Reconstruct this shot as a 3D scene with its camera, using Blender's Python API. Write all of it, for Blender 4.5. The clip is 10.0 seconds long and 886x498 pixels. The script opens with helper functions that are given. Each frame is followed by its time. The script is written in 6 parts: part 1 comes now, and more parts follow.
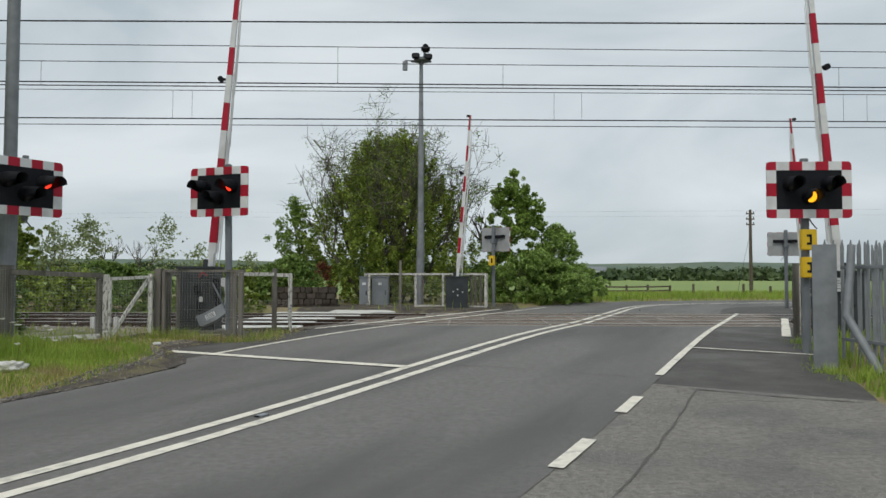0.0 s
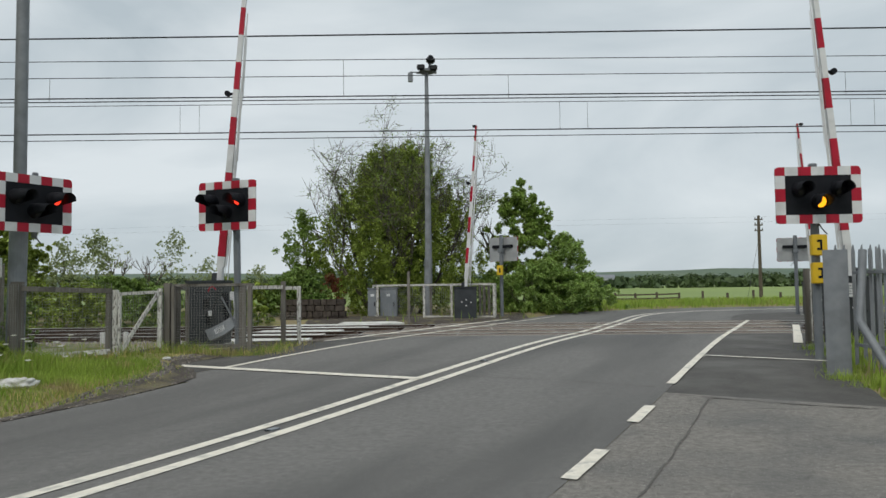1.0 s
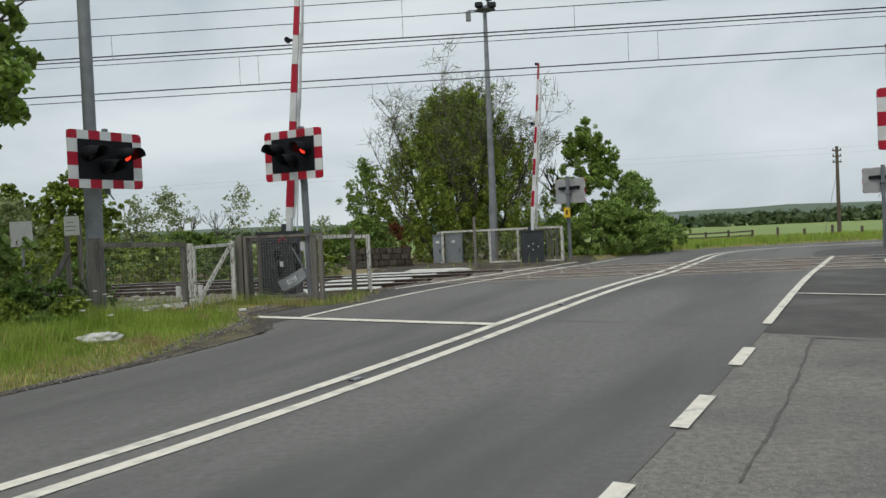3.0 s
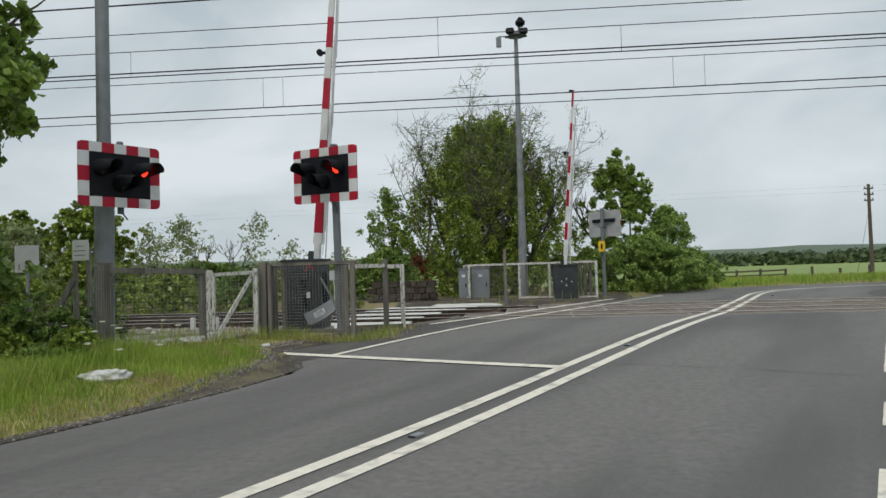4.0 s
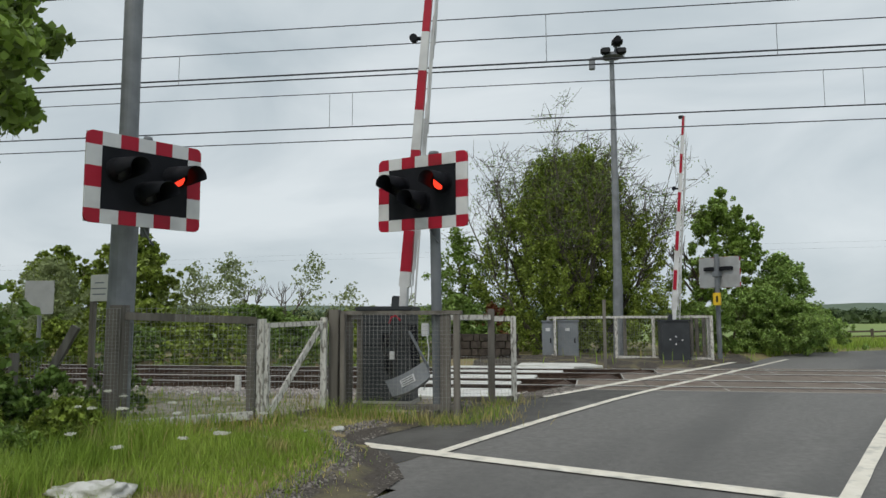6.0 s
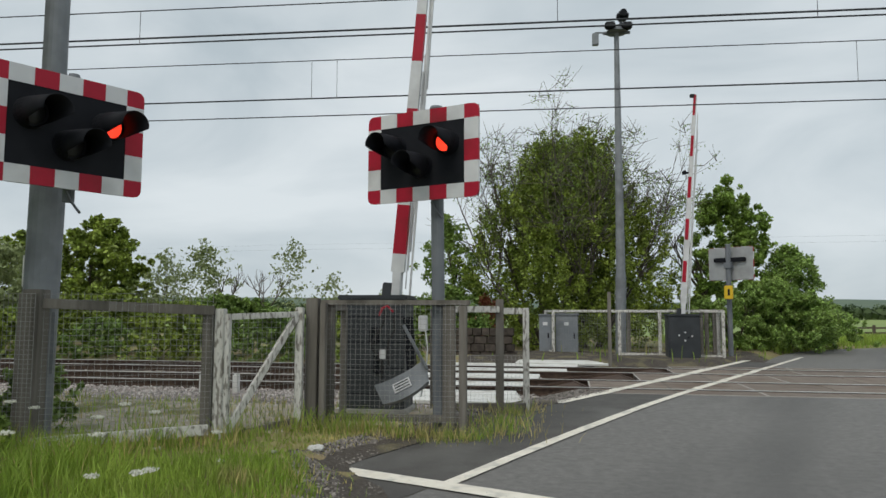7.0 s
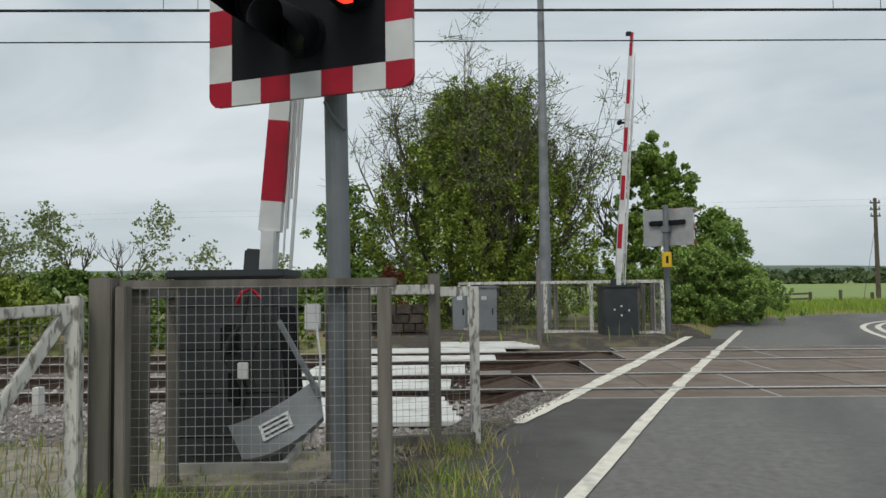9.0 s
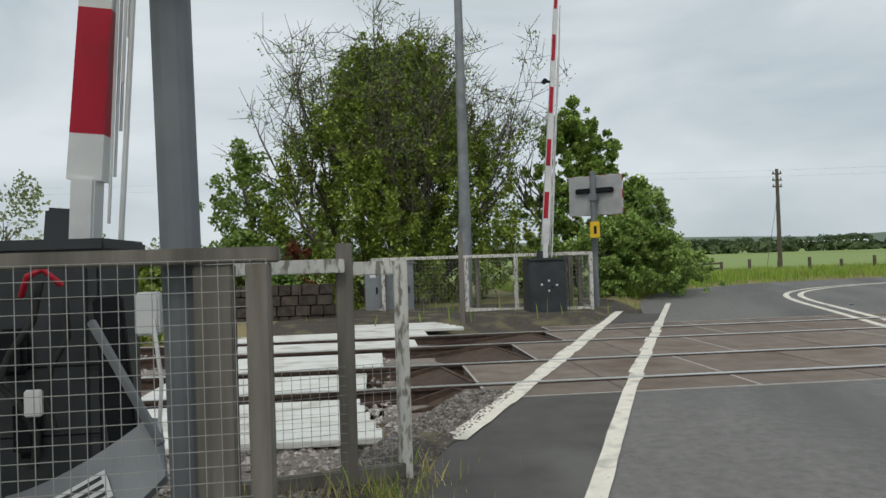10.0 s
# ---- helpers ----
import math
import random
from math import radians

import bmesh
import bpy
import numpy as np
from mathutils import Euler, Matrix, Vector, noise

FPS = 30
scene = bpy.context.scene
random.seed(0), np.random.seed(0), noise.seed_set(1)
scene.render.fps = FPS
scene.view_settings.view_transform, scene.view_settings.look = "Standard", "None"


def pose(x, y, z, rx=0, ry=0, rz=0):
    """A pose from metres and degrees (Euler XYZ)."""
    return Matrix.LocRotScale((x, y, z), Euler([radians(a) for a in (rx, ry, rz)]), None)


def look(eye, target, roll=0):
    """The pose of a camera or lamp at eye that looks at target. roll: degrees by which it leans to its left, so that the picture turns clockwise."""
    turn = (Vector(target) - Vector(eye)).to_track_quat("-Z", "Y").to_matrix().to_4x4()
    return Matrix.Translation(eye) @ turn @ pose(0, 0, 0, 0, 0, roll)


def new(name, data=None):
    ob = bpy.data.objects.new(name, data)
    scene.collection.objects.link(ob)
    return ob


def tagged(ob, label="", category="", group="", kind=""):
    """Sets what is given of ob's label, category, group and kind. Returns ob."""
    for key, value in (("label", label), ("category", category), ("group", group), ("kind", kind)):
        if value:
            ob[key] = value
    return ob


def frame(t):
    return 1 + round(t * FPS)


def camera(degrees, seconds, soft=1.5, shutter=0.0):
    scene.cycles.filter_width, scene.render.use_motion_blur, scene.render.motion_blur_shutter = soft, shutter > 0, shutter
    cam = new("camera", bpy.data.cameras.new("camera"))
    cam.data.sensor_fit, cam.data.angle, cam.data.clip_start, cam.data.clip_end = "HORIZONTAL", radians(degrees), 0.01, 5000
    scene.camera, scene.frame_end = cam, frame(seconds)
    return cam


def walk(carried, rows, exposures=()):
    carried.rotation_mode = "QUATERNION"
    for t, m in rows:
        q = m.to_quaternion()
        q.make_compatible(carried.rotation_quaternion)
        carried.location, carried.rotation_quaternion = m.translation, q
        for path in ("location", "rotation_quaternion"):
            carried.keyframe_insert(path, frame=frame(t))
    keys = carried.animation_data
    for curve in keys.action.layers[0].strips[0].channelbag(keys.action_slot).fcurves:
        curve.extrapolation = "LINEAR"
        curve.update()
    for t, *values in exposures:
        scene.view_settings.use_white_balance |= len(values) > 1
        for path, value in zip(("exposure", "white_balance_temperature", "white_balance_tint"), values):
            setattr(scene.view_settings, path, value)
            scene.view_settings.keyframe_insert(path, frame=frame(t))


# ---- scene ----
cam = camera(62.1, 10.0)
PATH = [
    (0, (0.181, 0.849, 1.538), (0.193, 2.848, 1.615), 0.1),
    (0.5, (0.145, 0.826, 1.552), (0.158, 2.824, 1.631), -0.1),
    (1, (0.168, 0.864, 1.546), (0.16, 2.861, 1.651), -0.7),
    (1.5, (0.161, 0.814, 1.54), (0.143, 2.812, 1.627), -1.3),
    (2, (0.191, 0.813, 1.555), (0.072, 2.808, 1.623), -2.2),
    (2.2, (0.133, 0.8, 1.536), (-0.008, 2.795, 1.546), -1.7),
    (3.3, (-0.242, 1.557, 1.49), (-0.432, 3.548, 1.455), -3.0),
    (3.5, (-0.392, 1.779, 1.449), (-0.603, 3.768, 1.442), -2.8),
    (4, (-0.839, 2.599, 1.425), (-1.034, 4.588, 1.489), -1.7),
    (4.5, (-1.296, 3.45, 1.423), (-1.431, 5.443, 1.514), -0.9),
    (5, (-1.791, 4.367, 1.472), (-1.952, 6.356, 1.594), -1.0),
    (5.5, (-2.087, 5.257, 1.514), (-2.373, 7.228, 1.7), -0.8),
    (5.7, (-2.213, 5.564, 1.538), (-2.531, 7.529, 1.736), -0.3),
    (7, (-2.887, 7.76, 1.525), (-3.158, 9.733, 1.704), 0.2),
    (7.5, (-3.121, 8.552, 1.532), (-3.344, 10.533, 1.69), -0.3),
    (8, (-3.355, 9.396, 1.587), (-3.513, 11.385, 1.72), -0.4),
    (8.5, (-3.371, 10.194, 1.624), (-3.464, 12.189, 1.743), -0.6),
    (9, (-3.408, 11.137, 1.637), (-3.396, 13.135, 1.734), -0.7),
    (9.5, (-3.417, 12.089, 1.628), (-3.303, 14.085, 1.693), -0.8),
    (10, (-3.42, 12.879, 1.619), (-3.166, 14.862, 1.647), -1.8),
]
walk(cam, [(t, look(eye, target, roll)) for t, eye, target, roll in PATH])

# ---- world, sun, exposure ----
scene.view_settings.exposure = 0.0
world = bpy.data.worlds.new("overcast_sky")
scene.world = world
world.use_nodes = True
wn, wl = world.node_tree.nodes, world.node_tree.links
wn.clear()
w_out = wn.new("ShaderNodeOutputWorld")
w_bg = wn.new("ShaderNodeBackground")
w_sky = wn.new("ShaderNodeTexSky")
w_sky.sky_type = "NISHITA"
w_sky.sun_disc = False
w_sky.sun_elevation, w_sky.sun_rotation = radians(52), radians(200)
w_co = wn.new("ShaderNodeTexCoord")
w_map = wn.new("ShaderNodeMapping")
w_map.inputs["Scale"].default_value = (1.2, 1.2, 3.4)
w_n1 = wn.new("ShaderNodeTexNoise")
w_n1.inputs["Scale"].default_value, w_n1.inputs["Detail"].default_value = 1.7, 6.0
w_n1.inputs["Roughness"].default_value, w_n1.inputs["Distortion"].default_value = 0.5, 0.6
w_ramp = wn.new("ShaderNodeValToRGB")
w_ramp.color_ramp.elements[0].position, w_ramp.color_ramp.elements[0].color = 0.34, (0.50, 0.575, 0.62, 1)
w_ramp.color_ramp.elements[1].position, w_ramp.color_ramp.elements[1].color = 0.66, (0.75, 0.81, 0.84, 1)
w_mix = wn.new("ShaderNodeMixRGB")
w_mix.inputs[0].default_value = 0.92
w_scale = wn.new("ShaderNodeMixRGB")
w_scale.blend_type = "MULTIPLY"
w_scale.inputs[0].default_value = 1.0
w_scale.inputs[2].default_value = (0.06, 0.06, 0.06, 1)
wl.new(w_co.outputs["Generated"], w_map.inputs[0])
wl.new(w_map.outputs[0], w_n1.inputs["Vector"])
wl.new(w_n1.outputs[0], w_ramp.inputs[0])
wl.new(w_sky.outputs[0], w_scale.inputs[1])
wl.new(w_scale.outputs[0], w_mix.inputs[1])
wl.new(w_ramp.outputs[0], w_mix.inputs[2])
wl.new(w_mix.outputs[0], w_bg.inputs[0])
wl.new(w_bg.outputs[0], w_out.inputs[0])
w_bg.inputs[1].default_value = 1.0

sun_data = bpy.data.lights.new("sun", "SUN")
sun_data.energy, sun_data.angle, sun_data.color = 1.5, radians(25), (1.0, 0.95, 0.87)
sun = new("sun", sun_data)
sun.matrix_world = look((-6, -16, 24), (0, 0, 0))

# ---- materials ----
def mat(name, c1, c2, scale=8.0, rough=0.8, metal=0.0, bump=0.3, bscale=None, spec=0.3, stain=None, stain_scale=0.7, stain_lo=0.5, stain_hi=0.7,
        vary=0.0, trans=0.0, bdist=0.01, stretch=(1, 1, 1), speck=None, speck_scale=120.0, speck_lo=0.68, crack=0.0, crack_scale=0.6, along=None):
    """Two-tone grain at one scale, stains at a larger one, fine relief, and light specks."""
    m = bpy.data.materials.new(name)
    m.use_nodes = True
    n, l = m.node_tree.nodes, m.node_tree.links
    b = n["Principled BSDF"]
    b.inputs["Roughness"].default_value, b.inputs["Metallic"].default_value = rough, metal
    b.inputs["Specular IOR Level"].default_value = spec
    co, mp = n.new("ShaderNodeNewGeometry"), n.new("ShaderNodeMapping")
    mp.inputs["Scale"].default_value = stretch
    l.new(co.outputs["Position"], mp.inputs[0])

    def noise_of(sc, detail=5.0):
        t = n.new("ShaderNodeTexNoise")
        t.inputs["Scale"].default_value, t.inputs["Detail"].default_value = sc, detail
        l.new(mp.outputs[0], t.inputs["Vector"])
        return t.outputs[0]

    def ramp_of(src, lo, hi):
        r = n.new("ShaderNodeMapRange")
        r.inputs[1].default_value, r.inputs[2].default_value = lo, hi
        l.new(src, r.inputs[0])
        return r.outputs[0]

    def mixed(f, a, c):
        x = n.new("ShaderNodeMixRGB")
        l.new(f, x.inputs[0])
        for i, v in ((1, a), (2, c)):
            if isinstance(v, tuple):
                x.inputs[i].default_value = (*v, 1)
            else:
                l.new(v, x.inputs[i])
        return x.outputs[0]

    grain = noise_of(scale)
    col = mixed(ramp_of(grain, 0.3, 0.7), c1, c2)
    if stain:
        sn = noise_of(stain_scale, 4.0)
        if along is not None:
            m2 = n.new("ShaderNodeMapping")
            m2.vector_type = "TEXTURE"
            m2.inputs["Rotation"].default_value, m2.inputs["Scale"].default_value = (0, 0, radians(along)), (0.45, 3.2, 1)
            l.new(co.outputs["Position"], m2.inputs[0])
            l.new(m2.outputs[0], sn.node.inputs["Vector"])
        col = mixed(ramp_of(sn, stain_lo, stain_hi), col, stain)
    if speck:
        col = mixed(ramp_of(noise_of(speck_scale, 2.0), speck_lo, speck_lo + 0.05), col, speck)
    if crack:
        warp, vo = n.new("ShaderNodeMixRGB"), n.new("ShaderNodeTexVoronoi")
        warp.inputs[0].default_value = 0.25
        wn_ = n.new("ShaderNodeTexNoise")
        wn_.inputs["Scale"].default_value, wn_.inputs["Detail"].default_value = 1.6, 6.0
        l.new(mp.outputs[0], wn_.inputs["Vector"])
        l.new(mp.outputs[0], warp.inputs[1])
        l.new(wn_.outputs[1], warp.inputs[2])
        vo.feature = "DISTANCE_TO_EDGE"
        vo.inputs["Scale"].default_value = crack_scale
        l.new(warp.outputs[0], vo.inputs["Vector"])
        line = ramp_of(vo.outputs["Distance"], crack, crack * 0.3)
        mask = ramp_of(noise_of(0.35, 3.0), 0.56, 0.66)
        mu = n.new("ShaderNodeMath")
        mu.operation = "MULTIPLY"
        l.new(line, mu.inputs[0])
        l.new(mask, mu.inputs[1])
        col = mixed(mu.outputs[0], col, (0.045, 0.044, 0.042))
    if vary:
        inf, hs = n.new("ShaderNodeObjectInfo"), n.new("ShaderNodeHueSaturation")
        isl = n.new("ShaderNodeMath")
        isl.operation = "ADD"
        l.new(inf.outputs["Random"], isl.inputs[0])
        l.new(co.outputs["Random Per Island"], isl.inputs[1])
        fr = n.new("ShaderNodeMath")
        fr.operation = "FRACT"
        l.new(isl.outputs[0], fr.inputs[0])
        r = n.new("ShaderNodeMapRange")
        r.inputs[3].default_value, r.inputs[4].default_value = 1 - vary, 1 + vary
        l.new(fr.outputs[0], r.inputs[0])
        l.new(r.outputs[0], hs.inputs["Value"])
        l.new(col, hs.inputs["Color"])
        col = hs.outputs[0]
    l.new(col, b.inputs["Base Color"])
    if bump:
        bp = n.new("ShaderNodeBump")
        bp.inputs["Strength"].default_value, bp.inputs["Distance"].default_value = bump, bdist
        l.new(noise_of(bscale or scale * 2.5), bp.inputs["Height"])
        l.new(bp.outputs[0], b.inputs["Normal"])
    if trans:
        tr, mx = n.new("ShaderNodeBsdfTranslucent"), n.new("ShaderNodeMixShader")
        mx.inputs[0].default_value = trans
        l.new(col, tr.inputs[0])
        l.new(b.outputs[0], mx.inputs[1])
        l.new(tr.outputs[0], mx.inputs[2])
        l.new(mx.outputs[0], n["Material Output"].inputs[0])
    return m


def glow(name, color, strength):
    m = bpy.data.materials.new(name)
    m.use_nodes = True
    b = m.node_tree.nodes["Principled BSDF"]
    b.inputs["Base Color"].default_value = (*color, 1)
    b.inputs["Emission Color"].default_value = (*color, 1)
    b.inputs["Emission Strength"].default_value = strength
    b.inputs["Roughness"].default_value = 0.3
    return m


ASPHALT = mat("asphalt", (0.122, 0.118, 0.112), (0.178, 0.173, 0.164), 14.0, 0.78, bump=0.5, bscale=90, stain=(0.094, 0.092, 0.088), stain_scale=0.28,
              stain_lo=0.44, stain_hi=0.62, speck=(0.28, 0.28, 0.272), speck_scale=110, speck_lo=0.66, spec=0.4, bdist=0.008, along=-26)
ASPHALT_OLD = mat("old_asphalt", (0.135, 0.127, 0.114), (0.235, 0.222, 0.202), 16.0, 0.85, bump=1.0, bscale=60, stain=(0.105, 0.105, 0.104), stain_scale=0.6,
                  stain_lo=0.48, stain_hi=0.7, speck=(0.34, 0.33, 0.31), speck_scale=70, speck_lo=0.63, bdist=0.01, crack=0.006, crack_scale=0.5)
ASPHALT_DARK = mat("footway_asphalt", (0.068, 0.065, 0.061), (0.10, 0.096, 0.09), 3.0, 0.85, bump=0.7, bscale=80, stain=(0.13, 0.127, 0.12), stain_scale=0.8,
                   speck=(0.22, 0.215, 0.205), speck_scale=120, speck_lo=0.68, bdist=0.006)
SEAM = mat("seam_grit", (0.085, 0.081, 0.076), (0.145, 0.138, 0.128), 30.0, 0.95, bump=0.8, bscale=90)
PAINT = mat("road_paint", (0.67, 0.63, 0.54), (0.78, 0.74, 0.65), 9.0, 0.7, bump=0.3, bscale=80, stain=(0.42, 0.41, 0.37), stain_scale=5.0, stain_lo=0.52, stain_hi=0.72,
            speck=(0.25, 0.245, 0.23), speck_scale=45, speck_lo=0.70)
DECK = mat("crossing_panel", (0.15, 0.122, 0.10), (0.21, 0.175, 0.145), 4.0, 0.85, bump=0.4, bscale=60, stain=(0.115, 0.078, 0.056), stain_scale=1.5, stain_lo=0.5, stain_hi=0.75, vary=0.10)
DECK_JOINT = mat("panel_edge_strip", (0.34, 0.32, 0.30), (0.42, 0.40, 0.37), 8.0, 0.6, bump=0.2)
RAIL_RUST = mat("rusty_steel", (0.06, 0.042, 0.033), (0.115, 0.078, 0.058), 12.0, 0.85, metal=0.2, bump=0.4, stain=(0.05, 0.032, 0.026), stain_scale=2.0)
RAIL_TOP = mat("polished_rail", (0.72, 0.71, 0.69), (0.82, 0.81, 0.79), 20.0, 0.42, metal=1.0, bump=0.05)
BALLAST = mat("ballast", (0.20, 0.165, 0.145), (0.34, 0.30, 0.275), 22.0, 0.95, bump=1.0, bscale=30, stain=(0.15, 0.10, 0.075), stain_scale=0.8, bdist=0.05)
STONE = mat("ballast_stone", (0.27, 0.235, 0.215), (0.50, 0.465, 0.44), 14.0, 0.95, bump=0.3, vary=0.45)
GRASS_GROUND = mat("verge_earth", (0.17, 0.185, 0.06), (0.29, 0.27, 0.11), 5.0, 0.95, bump=0.9, bscale=25, stain=(0.26, 0.21, 0.115), stain_scale=1.1, stain_lo=0.42, stain_hi=0.56, bdist=0.04)
DIRT = mat("gravelly_dirt", (0.32, 0.275, 0.205), (0.50, 0.45, 0.365), 9.0, 0.95, bump=1.0, bscale=40, stain=(0.19, 0.19, 0.08), stain_scale=1.6, stain_lo=0.52, stain_hi=0.64, bdist=0.03)
GRAVEL = mat("dark_gravel", (0.10, 0.088, 0.078), (0.24, 0.22, 0.20), 14.0, 0.95, bump=0.3, vary=0.6)
GRAVEL_BED = mat("gravel_bed", (0.055, 0.047, 0.04), (0.12, 0.105, 0.09), 30.0, 0.95, bump=1.0, bscale=60, stain=(0.17, 0.15, 0.09), stain_scale=2.0, stain_lo=0.52, stain_hi=0.66, bdist=0.03)
CHIPS = mat("asphalt_chips", (0.17, 0.165, 0.155), (0.26, 0.25, 0.235), 14.0, 0.95, bump=0.2, vary=0.35)
BLADE = mat("grass_blade", (0.18, 0.285, 0.036), (0.34, 0.45, 0.08), 1.1, 0.6, bump=0, vary=0.3, trans=0.35, stain=(0.36, 0.30, 0.14), stain_scale=1.3, stain_lo=0.56, stain_hi=0.70)
DRY = mat("dry_grass_blade", (0.40, 0.335, 0.12), (0.60, 0.51, 0.23), 2.0, 0.75, bump=0, vary=0.25, trans=0.25, stain=(0.19, 0.23, 0.06), stain_scale=1.5)
FIELD = mat("crop_field", (0.18, 0.245, 0.07), (0.225, 0.295, 0.09), 0.03, 0.9, bump=0.2, bscale=0.5, stain=(0.20, 0.27, 0.10), stain_scale=0.012)
# muted bluish green: the haze of distance is put into the hill's colour
HILL = mat("haze_tinted_hill", (0.085, 0.125, 0.085), (0.13, 0.17, 0.11), 0.006, 0.95, bump=0, stain=(0.10, 0.145, 0.105), stain_scale=0.004, stain_lo=0.48, stain_hi=0.56, stretch=(1, 0.35, 1))
GALV = mat("galvanised_steel", (0.20, 0.215, 0.23), (0.25, 0.265, 0.28), 6.0, 0.6, metal=0.2, bump=0.12, stain=(0.165, 0.175, 0.185), stain_scale=2.0)
GALV_DARK = mat("weathered_pole_paint", (0.15, 0.165, 0.18), (0.19, 0.205, 0.22), 5.0, 0.65, metal=0.15, bump=0.1, stain=(0.125, 0.135, 0.15), stain_scale=1.2)
WOOD = mat("weathered_timber", (0.135, 0.122, 0.105), (0.215, 0.20, 0.175), 16.0, 0.9, bump=0.7, stain=(0.085, 0.078, 0.066), stain_scale=3.0, stretch=(1, 1, 0.12))
WHITEWOOD = mat("worn_white_paint", (0.52, 0.51, 0.47), (0.66, 0.65, 0.61), 10.0, 0.8, bump=0.35, stain=(0.22, 0.205, 0.18), stain_scale=34.0, stain_lo=0.50, stain_hi=0.62, stretch=(1, 1, 0.3))
WIRE = mat("mesh_wire", (0.30, 0.30, 0.29), (0.38, 0.38, 0.36), 20.0, 0.6, metal=0.4, bump=0)
WIRE_DARK = mat("overhead_wire", (0.04, 0.044, 0.05), (0.06, 0.065, 0.07), 2.0, 0.6, metal=0.3, bump=0)
CABINET = mat("machine_paint", (0.034, 0.038, 0.042), (0.048, 0.053, 0.058), 3.0, 0.5, bump=0.08, stain=(0.07, 0.075, 0.08), stain_scale=2.5, stain_lo=0.55, stain_hi=0.8)
CABINET_LIGHT = mat("grey_enclosure", (0.20, 0.22, 0.24), (0.25, 0.27, 0.29), 3.0, 0.5, bump=0.08, stain=(0.18, 0.19, 0.20), stain_scale=3.0)
BLACK = mat("matt_black", (0.008, 0.009, 0.012), (0.013, 0.014, 0.018), 6.0, 0.65, bump=0.05, spec=0.15)
RUBBER = mat("black_rubber", (0.018, 0.018, 0.019), (0.03, 0.03, 0.03), 20.0, 0.7, bump=0.1)
RED = mat("red_reflective", (0.36, 0.007, 0.026), (0.43, 0.011, 0.034), 5.0, 0.5, bump=0.05, stain=(0.26, 0.012, 0.022), stain_scale=2.0)
WHITE = mat("white_reflective", (0.60, 0.61, 0.62), (0.68, 0.69, 0.69), 5.0, 0.5, bump=0.05, stain=(0.50, 0.50, 0.50), stain_scale=2.0)
SIGNBACK = mat("sign_back_aluminium", (0.36, 0.37, 0.375), (0.42, 0.43, 0.435), 4.0, 0.5, metal=0.3, bump=0.05, stain=(0.32, 0.325, 0.33), stain_scale=3.0)
YELLOW = mat("yellow_box", (0.62, 0.40, 0.02), (0.72, 0.48, 0.03), 6.0, 0.5, bump=0.08)
WHITEPANEL = mat("white_guard_panel", (0.62, 0.62, 0.59), (0.72, 0.72, 0.69), 5.0, 0.75, bump=0.2, stain=(0.48, 0.46, 0.41), stain_scale=2.5)
CONCRETE = mat("concrete", (0.34, 0.33, 0.30), (0.44, 0.43, 0.40), 10.0, 0.9, bump=0.4, stain=(0.26, 0.25, 0.22), stain_scale=2.0)
BRICK = mat("old_stone", (0.04, 0.032, 0.027), (0.095, 0.078, 0.064), 9.0, 0.95, bump=0.6, vary=0.25)
CHALK = mat("white_painted_rock", (0.46, 0.46, 0.43), (0.62, 0.62, 0.60), 9.0, 0.9, bump=0.9, stain=(0.26, 0.27, 0.20), stain_scale=6.0, stain_lo=0.45, stain_hi=0.6)
BARK = mat("bark", (0.075, 0.06, 0.045), (0.14, 0.115, 0.09), 14.0, 0.95, bump=0.7, stretch=(1, 1, 0.3))
TWIG = mat("grey_twig", (0.085, 0.074, 0.06), (0.15, 0.132, 0.108), 14.0, 0.95, bump=0)
LEAF = mat("hawthorn_leaf", (0.14, 0.20, 0.028), (0.275, 0.345, 0.06), 1.4, 0.5, bump=0, vary=0.6, trans=0.18)
LEAF_DARK = mat("sycamore_leaf", (0.11, 0.19, 0.038), (0.22, 0.31, 0.075), 1.2, 0.45, bump=0, vary=0.5, trans=0.24)
LEAF_FAR = mat("far_hedge_leaf", (0.045, 0.075, 0.03), (0.085, 0.12, 0.045), 0.05, 0.8, bump=0, vary=0.3)
LEAF_SYC = mat("lit_sycamore_leaf", (0.155, 0.25, 0.043), (0.29, 0.40, 0.09), 1.2, 0.4, bump=0, vary=0.6, trans=0.32)
LEAF_HEDGE = mat("bramble_leaf", (0.15, 0.25, 0.05), (0.32, 0.44, 0.12), 2.4, 0.42, bump=0, vary=0.55, trans=0.25)
LEAF_BRIGHT = mat("young_leaf", (0.16, 0.25, 0.05), (0.24, 0.34, 0.08), 1.2, 0.5, bump=0, vary=0.3, trans=0.35)
LEAF_PALE = mat("willow_leaf", (0.22, 0.27, 0.11), (0.32, 0.37, 0.18), 1.2, 0.6, bump=0, vary=0.25, trans=0.3)
LEAF_RED = mat("copper_leaf", (0.17, 0.06, 0.03), (0.25, 0.09, 0.045), 1.2, 0.6, bump=0, vary=0.25, trans=0.25)
FLOWER = mat("cow_parsley", (0.66, 0.66, 0.58), (0.75, 0.75, 0.68), 5.0, 0.8, bump=0, trans=0.2)
LENS_OFF = mat("dark_lens", (0.02, 0.02, 0.022), (0.03, 0.03, 0.03), 6.0, 0.25, bump=0)
LENS_RED = glow("lit_red_lens", (1.0, 0.045, 0.02), 1.6)
LENS_AMBER = glow("lit_amber_lens", (1.0, 0.42, 0.015), 1.5)


